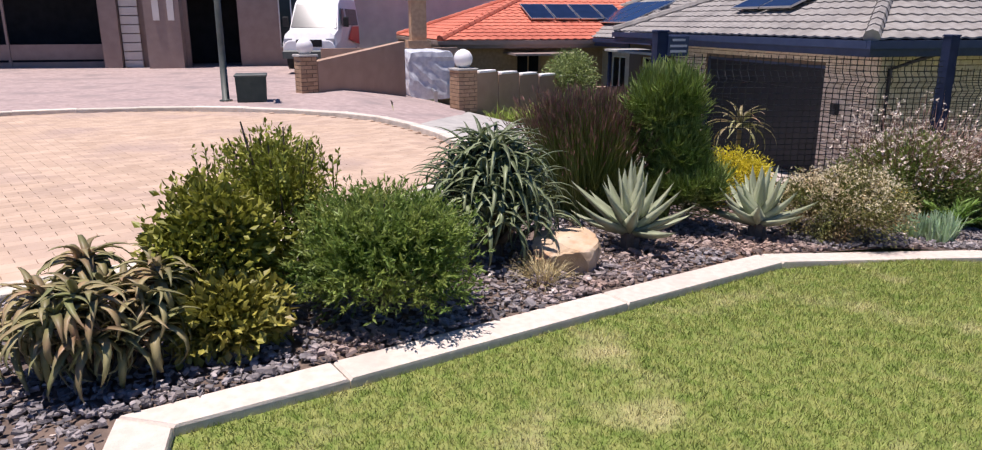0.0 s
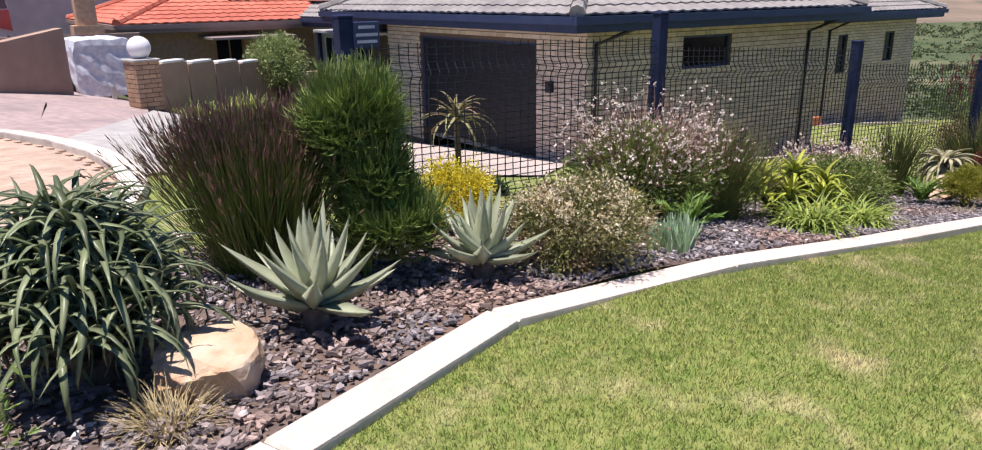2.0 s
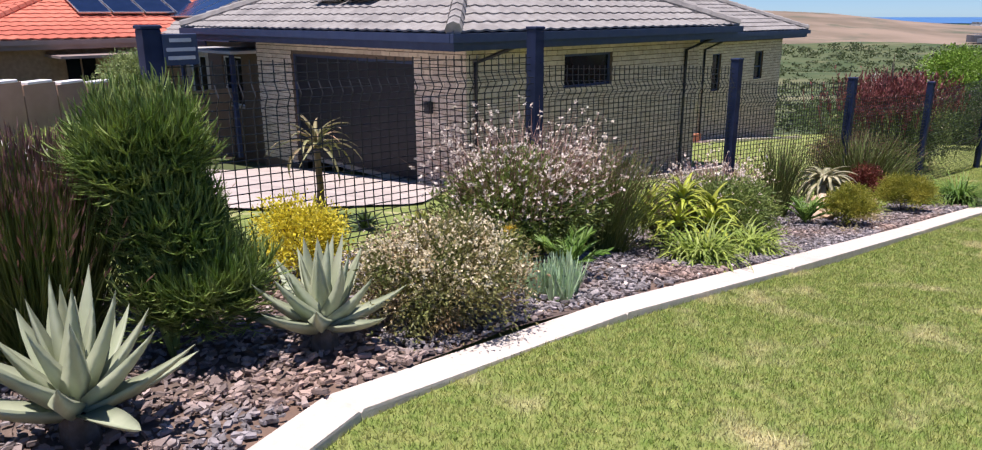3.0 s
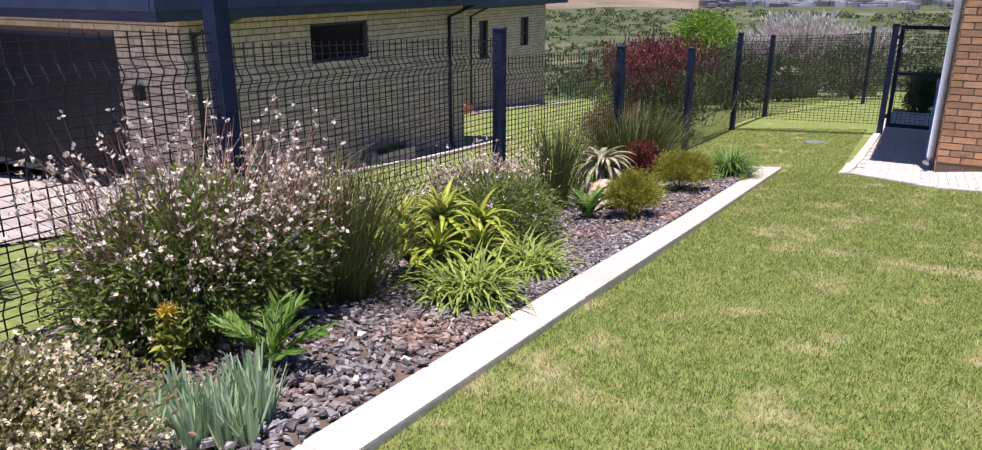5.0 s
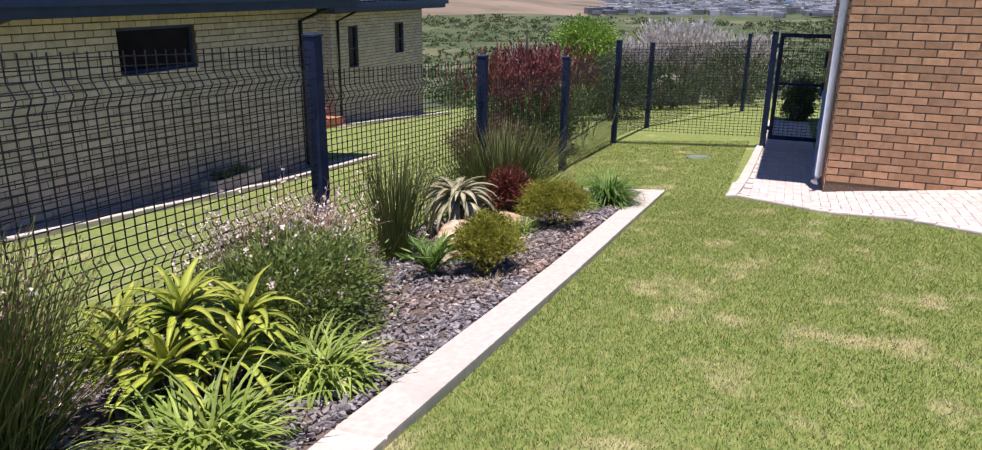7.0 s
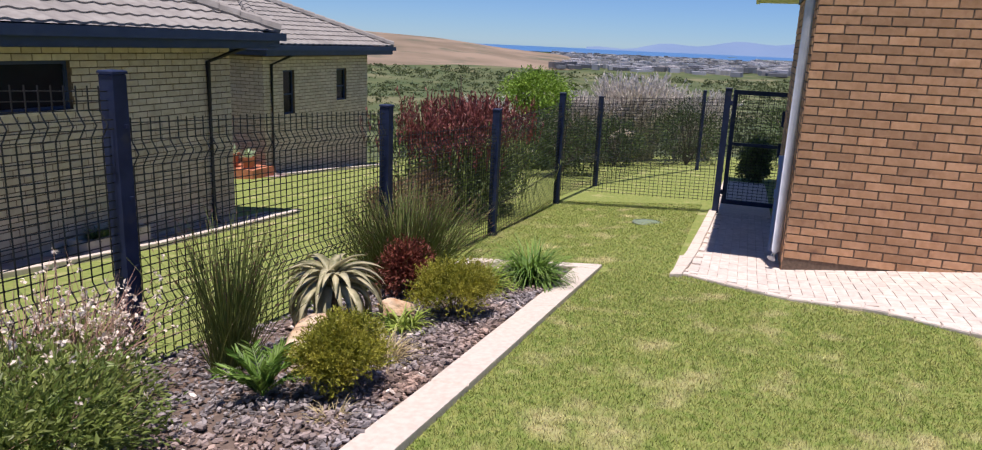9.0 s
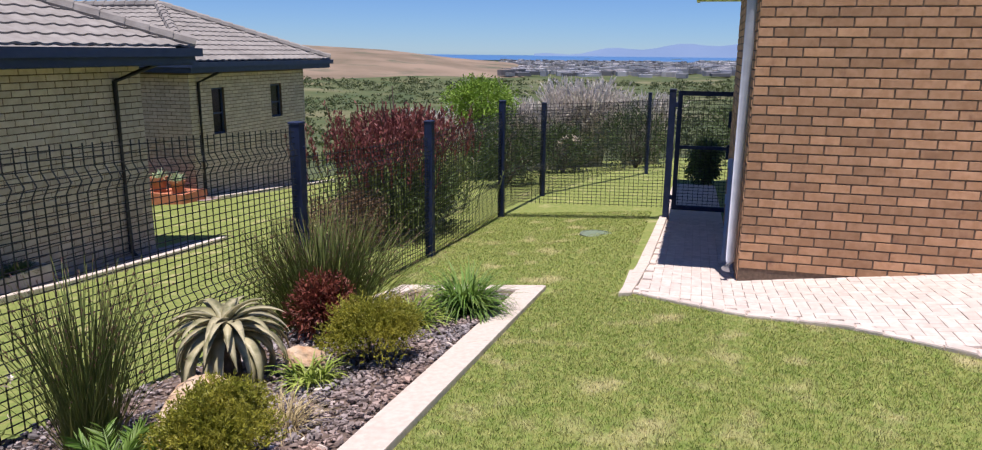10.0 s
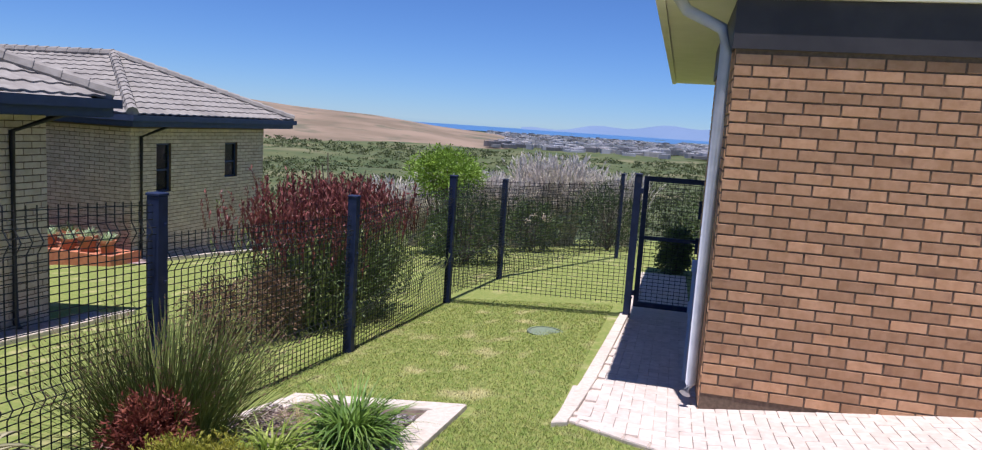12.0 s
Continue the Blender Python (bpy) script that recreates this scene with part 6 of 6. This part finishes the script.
leafy(p, rng, (0.80, 0.80, 0.74), (0, 0, 1.80), 90, 12000, 0.07, L_BALL, "crown", low=-0.9)
p = plant("border_plants", 6.4, 17.9, "clump of bright green strap leaves by the low wall", "plant", lift=0.0)
for k in range(6):
    tuft(p, R(91 + k), 110, 0.65, 0.012, 0.5, 1.5, 1.5, L_LILY, spread=0.2, at=(k * 0.32 - 0.6, k * 0.15 - 0.3, 0))

# covered trailer
tr = thing("covered_trailer", (4.95, 22.6, gz(4.95, 22.6)), "small trailer under a silver cover", "trailer")
bm = bmesh.new()
bmesh.ops.create_cube(bm, size=1.0)
bmesh.ops.subdivide_edges(bm, edges=bm.edges[:], cuts=9, use_grid_fill=True)
for v_ in bm.verts:
    c = v_.co.copy()
    d = 1 - 0.10 * max(0, (abs(c.x) * 2) ** 6 * (abs(c.z) * 2) ** 6) - 0.05 * (abs(c.x * 2) ** 8)
    v_.co = Vector((c.x * 1.4 * d, c.y * 2.2, c.z * 1.35 * (1 - 0.06 * (abs(c.x) * 2) ** 4) + 0.78)) + Vector((noise.noise(c * 6), noise.noise(c * 6 + Vector((9, 0, 0))), noise.noise(c * 7 + Vector((0, 9, 0))))) * 0.05
me = bpy.data.meshes.new("cover")
bm.to_mesh(me)
bm.free()
me.materials.append(M_SILVER)
part("cover", me, M_SILVER, tr, "wrinkled silver cover")
for sx in (-0.6, 0.6):
    g = Geo()
    g.tube([(sx - 0.08, 0.1, 0.26), (sx + 0.08, 0.1, 0.26)], 0.26, 16)
    part("wheel", g, M_TYRE, tr)
part("tow_bar", Geo().tube([(0, -1.1, 0.4), (0, -1.6, 0.35)], 0.05, 8).box((0, -1.6, 0.2), (0.1, 0.1, 0.34)), M_ALU, tr)

# parked van
van = thing("white_van", (2.3, 28.2, 0.02), "white panel van with dark windscreen, parked facing the street", "van", turn=-14)
van.scale = (0.88, 0.88, 0.88)
sec = [(-2.9, 0.55, 1.05, 0.95), (-2.75, 0.45, 1.35, 1.0), (-1.95, 0.42, 1.52, 1.0), (-1.15, 0.4, 2.5, 0.97), (-0.6, 0.4, 2.72, 0.96), (2.9, 0.4, 2.72, 0.96), (3.0, 0.5, 2.6, 0.94)]
rows_ = []
for y, lo, hi, w in sec:
    tw = w * (0.86 if hi > 2 else 0.92)
    mzz = lo + (hi - lo) * 0.55
    rows_.append([(-w, y, lo), (-w, y, mzz), (-tw, y, hi - 0.08), (-tw * 0.85, y, hi), (tw * 0.85, y, hi), (tw, y, hi - 0.08), (w, y, mzz), (w, y, lo)])
v = np.array(rows_).reshape(-1, 3)
f = [(i * 8 + k, i * 8 + (k + 1) % 8, i * 8 + 8 + (k + 1) % 8, i * 8 + 8 + k) for i in range(6) for k in range(8)] + [(0, 1, 6, 7), (1, 2, 5, 6), (2, 3, 4, 5), (48, 55, 54, 49), (49, 54, 53, 50), (50, 53, 52, 51)]
body = part("body", Geo().add(v, f), M_WHITE, van, "white painted van body")
ws = [(-0.86, -1.97, 1.50), (0.86, -1.97, 1.50), (0.76, -1.2, 2.38), (-0.76, -1.2, 2.38)]
part("windscreen", Geo().add([(x, y - 0.03, z + 0.03) for x, y, z in ws], [(0, 1, 2, 3)]), M_GLASSY, body, "dark windscreen")
for sx in (-1, 1):
    part("side_window", Geo().add([(sx * 0.985, -1.45, 1.6), (sx * 0.985, -0.4, 1.6), (sx * 0.90, -0.5, 2.25), (sx * 0.90, -1.1, 2.25)], [(0, 1, 2, 3)]), M_GLASSY, body)
    part("side_window", Geo().add([(sx * 0.985, -0.1, 1.6), (sx * 0.985, 2.6, 1.6), (sx * 0.90, 2.6, 2.25), (sx * 0.90, -0.1, 2.25)], [(0, 1, 2, 3)]), M_GLASSY, body)
    part("headlight", Geo().box((sx * 0.78, -2.80, 1.0), (0.3, 0.16, 0.3)), M_ALU, body)
    part("mirror", Geo().bevel_box((sx * 1.16, -1.5, 1.75), (0.2, 0.12, 0.38), 0.03), M_TYRE, body)
    for y in (-1.95, 1.9):
        w_ = part("wheel", Geo().tube([(sx * 0.78, y, 0.33), (sx * 1.0, y, 0.33)], 0.34, 20), M_TYRE, van)
        part("rim", Geo().tube([(sx * 0.98, y, 0.33), (sx * 1.012, y, 0.33)], 0.2, 16), M_ALU, w_)
part("grille", Geo().box((0, -2.88, 0.98), (0.95, 0.1, 0.26)).box((0, -2.93, 1.02), (0.9, 0.03, 0.03)), M_TYRE, body)
part("bumper", Geo().bevel_box((0, -2.88, 0.58), (1.95, 0.3, 0.3), 0.05), M_POLE, body, "grey plastic bumper")
M_REDSTRIPE = mat("red_paint", (0.5, 0.03, 0.04), (0.56, 0.05, 0.05), 5, 0.4)
part("red_panel", Geo().add([(1.003, -0.1, 1.05), (1.003, 2.7, 0.8), (0.99, 2.7, 1.55), (0.99, 0.9, 1.55)], [(0, 1, 2, 3)]), M_REDSTRIPE, body, "red painted side panel")


# ---- brickwork ----
COURSE, BLEN = 0.0935, 0.282
bricks(home, (MY_X, MY_Y, 0), (0, -1, 0), 3.6, -0.90, 2.92, M_BRICK, COURSE, BLEN, (), 290, "brick", (-1, 0, 0))
bricks(home, (MY_X, MY_Y, 0), (1, 0, 0), 3.95, -1.4, 3.42, M_BRICK, COURSE, BLEN, (), 0, "brick", (0, 1, 0))
bricks(house, (N_X, N_Y, 0), (1, 0, 0), 7.15, -1.98, 3.0, M_BRICKY, COURSE, BLEN, [(13.42 - N_X, 14.88 - N_X, 0.20, 0.83)], 280, "brick", (0, -1, 0))
bricks(house, (N_X, N_Y, 0), (0, 1, 0), 7.35, -1.7, 2.72, M_BRICKY, COURSE, BLEN, [(12.45 - N_Y, 16.8 - N_Y, -2.3, 0.76)], 0, "brick", (-1, 0, 0))
bricks(house, (18.1, N_Y, 0), (0, 1, 0), 7.35, -2.1, 3.1, M_BRICKY, COURSE, BLEN, (), 0, "brick", (1, 0, 0))
bricks(house2, (24.3, 14.82, 0), (1, 0, 0), 5.75, -3.2, 3.87, M_BRICKY, COURSE, BLEN, [(0.9, 1.45, -0.95, 0.27), (3.75, 4.36, -0.72, 0.25)], 0, "brick", (0, -1, 0))
bricks(house2, (24.3, 14.82, 0), (0, 1, 0), 11.0, -3.2, 3.87, M_BRICKY, COURSE, BLEN, (), 0, "brick", (-1, 0, 0))


# ---- slate chips ----
def chip_shape(rng):
    k = 6
    a = np.sort(rng.uniform(0, 2 * np.pi, k))
    r = rng.uniform(0.7, 1.1, k)
    return np.stack([np.cos(a) * r, np.sin(a) * r * rng.uniform(0.45, 0.9)], -1)


rng = np.random.default_rng(101)
bed = bpy.data.objects["planting_bed"]
shapes = []
for s in range(12):
    sh = chip_shape(rng)
    v = np.concatenate([np.c_[sh * 1.0, np.zeros(6) - 0.2], np.c_[sh * 0.92, np.full(6, 0.22) + rng.uniform(-0.08, 0.08, 6)]])
    f = [(i, (i + 1) % 6, 6 + (i + 1) % 6, 6 + i) for i in range(6)] + [(6, 7, 8, 9), (6, 9, 10, 11)]
    shapes.append((v, np.array(f)))
chip_meshes = [Geo().add(v * np.array((0.031, 0.031, 0.031)), f).mesh("slate_chip", M_SLATE_OBJ) for v, f in shapes]
rest, pale_g = Geo(), Geo()
single = 0
for _ in range(27000):
    u, w = rng.uniform(0, 1), rng.uniform(0.0, 1) ** 1.25
    x, y = ruled(KERB_OUT, BED_BACK)(u, w)
    if x > 14.7 or (w < 0.008) or (x < 0.25 and y < 2.0):
        continue
    sc = rng.uniform(0.35, 1.0) + (0.45 if rng.uniform() < 0.08 else 0)
    tz = rng.uniform(0, 2 * np.pi)
    tilt = rng.normal(size=2) * 0.22
    z = gz(x, y) + 0.045 + rng.uniform(0, 0.025)
    k = rng.integers(0, 12)
    if single < 280 and 1.6 < x < 5.2 and 0.02 < w < 0.3 and sc > 0.7:
        ob = new("slate_chip", chip_meshes[k])
        ob.matrix_basis = pose(x, y, z, math.degrees(tilt[0]), math.degrees(tilt[1]), math.degrees(tz)) @ Matrix.Scale(sc, 4)
        ob.parent = bed
        single += 1
        continue
    v, f = shapes[k]
    m = np.array(Euler((tilt[0], tilt[1], tz)).to_matrix())
    (pale_g if rng.uniform() < 0.018 else rest).add((v * 0.031 * sc) @ m.T + np.array((x, y, z)), f)
tagged(part("slate_mulch", rest, M_SLATE, bed, "loose grey-brown slate chips"), kind="stuff")
tagged(part("pebbles", pale_g, M_PEBBLE, bed, "a few pale pebbles"), kind="stuff")

# ---- grass blades ----
rng = np.random.default_rng(102)


def in_lawn(x, y):
    edge = np.interp(x, [p[0] for p in KERB_IN[1:]], [p[1] for p in KERB_IN[1:]])
    ok = (y < edge + 0.01) | (x > 15.22)
    ok &= ~((x > 14.97) & (x < 15.27) & (y > 3.85) & (y < 5.6))
    ok &= ~((y < 3.19) & (x > edge_x(np.clip(y, -2, 3.17)) - 0.01))
    ok &= ~((x < 15.22) & (y > edge))
    return ok & (x > 0.48)


def blades(n, near, h, w):
    """Blades thinning out and widening evenly along the lawn."""
    x = np.linspace(0.4, 21, 400)
    thick = np.interp(x, (0.4, 6, 10, 16, 21), near)
    run = np.concatenate([[0], np.cumsum((thick[1:] + thick[:-1]) / 2)])
    x = np.interp(rng.uniform(0, run[-1], n), run, x)
    y = rng.uniform(0, 1, n) * (np.interp(x, (14.9, 15.3), (4.2, 6.0)) + 1.0) - 1.0
    k = in_lawn(x, y) & (rng.uniform(0, 1, n) < np.clip((y + 1.0) / 1.6, 0, 1))
    x, y = x[k], y[k]
    m = len(x)
    z = ground(x, y) - 0.003
    wide = w * np.sqrt(near[0] / np.interp(x, (0.4, 6, 10, 16, 21), near))
    a = rng.uniform(0, 2 * np.pi, m)
    hh = h * rng.uniform(0.5, 1.3, m)
    ln = rng.normal(size=(m, 2)) * 0.45 * hh[:, None]
    d = np.stack([np.cos(a), np.sin(a)], -1) * (wide * rng.uniform(0.7, 1.3, m))[:, None]
    v = np.stack([np.stack([x - d[:, 0], y - d[:, 1], z], -1), np.stack([x + d[:, 0], y + d[:, 1], z], -1), np.stack([x + ln[:, 0], y + ln[:, 1], z + hh], -1)], 1)
    return v.reshape(-1, 3)


v = blades(980000, (3.6, 3.4, 2.5, 1.5, 1.0), 0.024, 0.0025)
tagged(new("grass", raw_mesh("grass", v, np.arange(len(v)).reshape(-1, 3), M_GRASS)), "short mown lawn grass", "grass", kind="stuff")

# ---- road bricks ----
rng = np.random.default_rng(103)
road = bpy.data.objects["road"]
one = Geo().bevel_box((0, 0, -0.02), (0.2145, 0.1075, 0.04), 0.002).mesh("road_brick", M_ROAD)
base_v = np.array([vv.co[:] for vv in one.vertices])
base_f = np.array([pp.vertices[:] for pp in one.polygons])
lot, single = Geo(), 0
ca, sa = math.cos(radians(24)), math.sin(radians(24))
for i in range(-60, 60):
    for j in range(-60, 60):
        lx, ly = (i + 0.5 * (j % 2)) * 0.218, j * 0.110
        x, y = CIRC[0] + lx * ca - ly * sa, CIRC[1] + lx * sa + ly * ca
        if math.hypot(x - CIRC[0], y - CIRC[1]) > CRAD - 0.12 or x < -7:
            continue
        z = gz(x, y) + 0.042 + rng.uniform(-0.0006, 0.0006)
        if single < 280 and y < 5.6 and x < 0.6:
            ob = new("road_brick", one)
            ob.matrix_basis = pose(x, y, z, 0, 0, 24)
            ob.parent = road
            single += 1
        else:
            qx, qy = base_v[:, 0] * ca - base_v[:, 1] * sa + x, base_v[:, 0] * sa + base_v[:, 1] * ca + y
            q = np.stack([qx, qy, base_v[:, 2] + ground(qx, qy) + z - gz(x, y)], -1)
            lot.add(q, base_f)
tagged(part("brick_paving", lot, M_ROAD, road, "salmon brick paving"), kind="stuff")
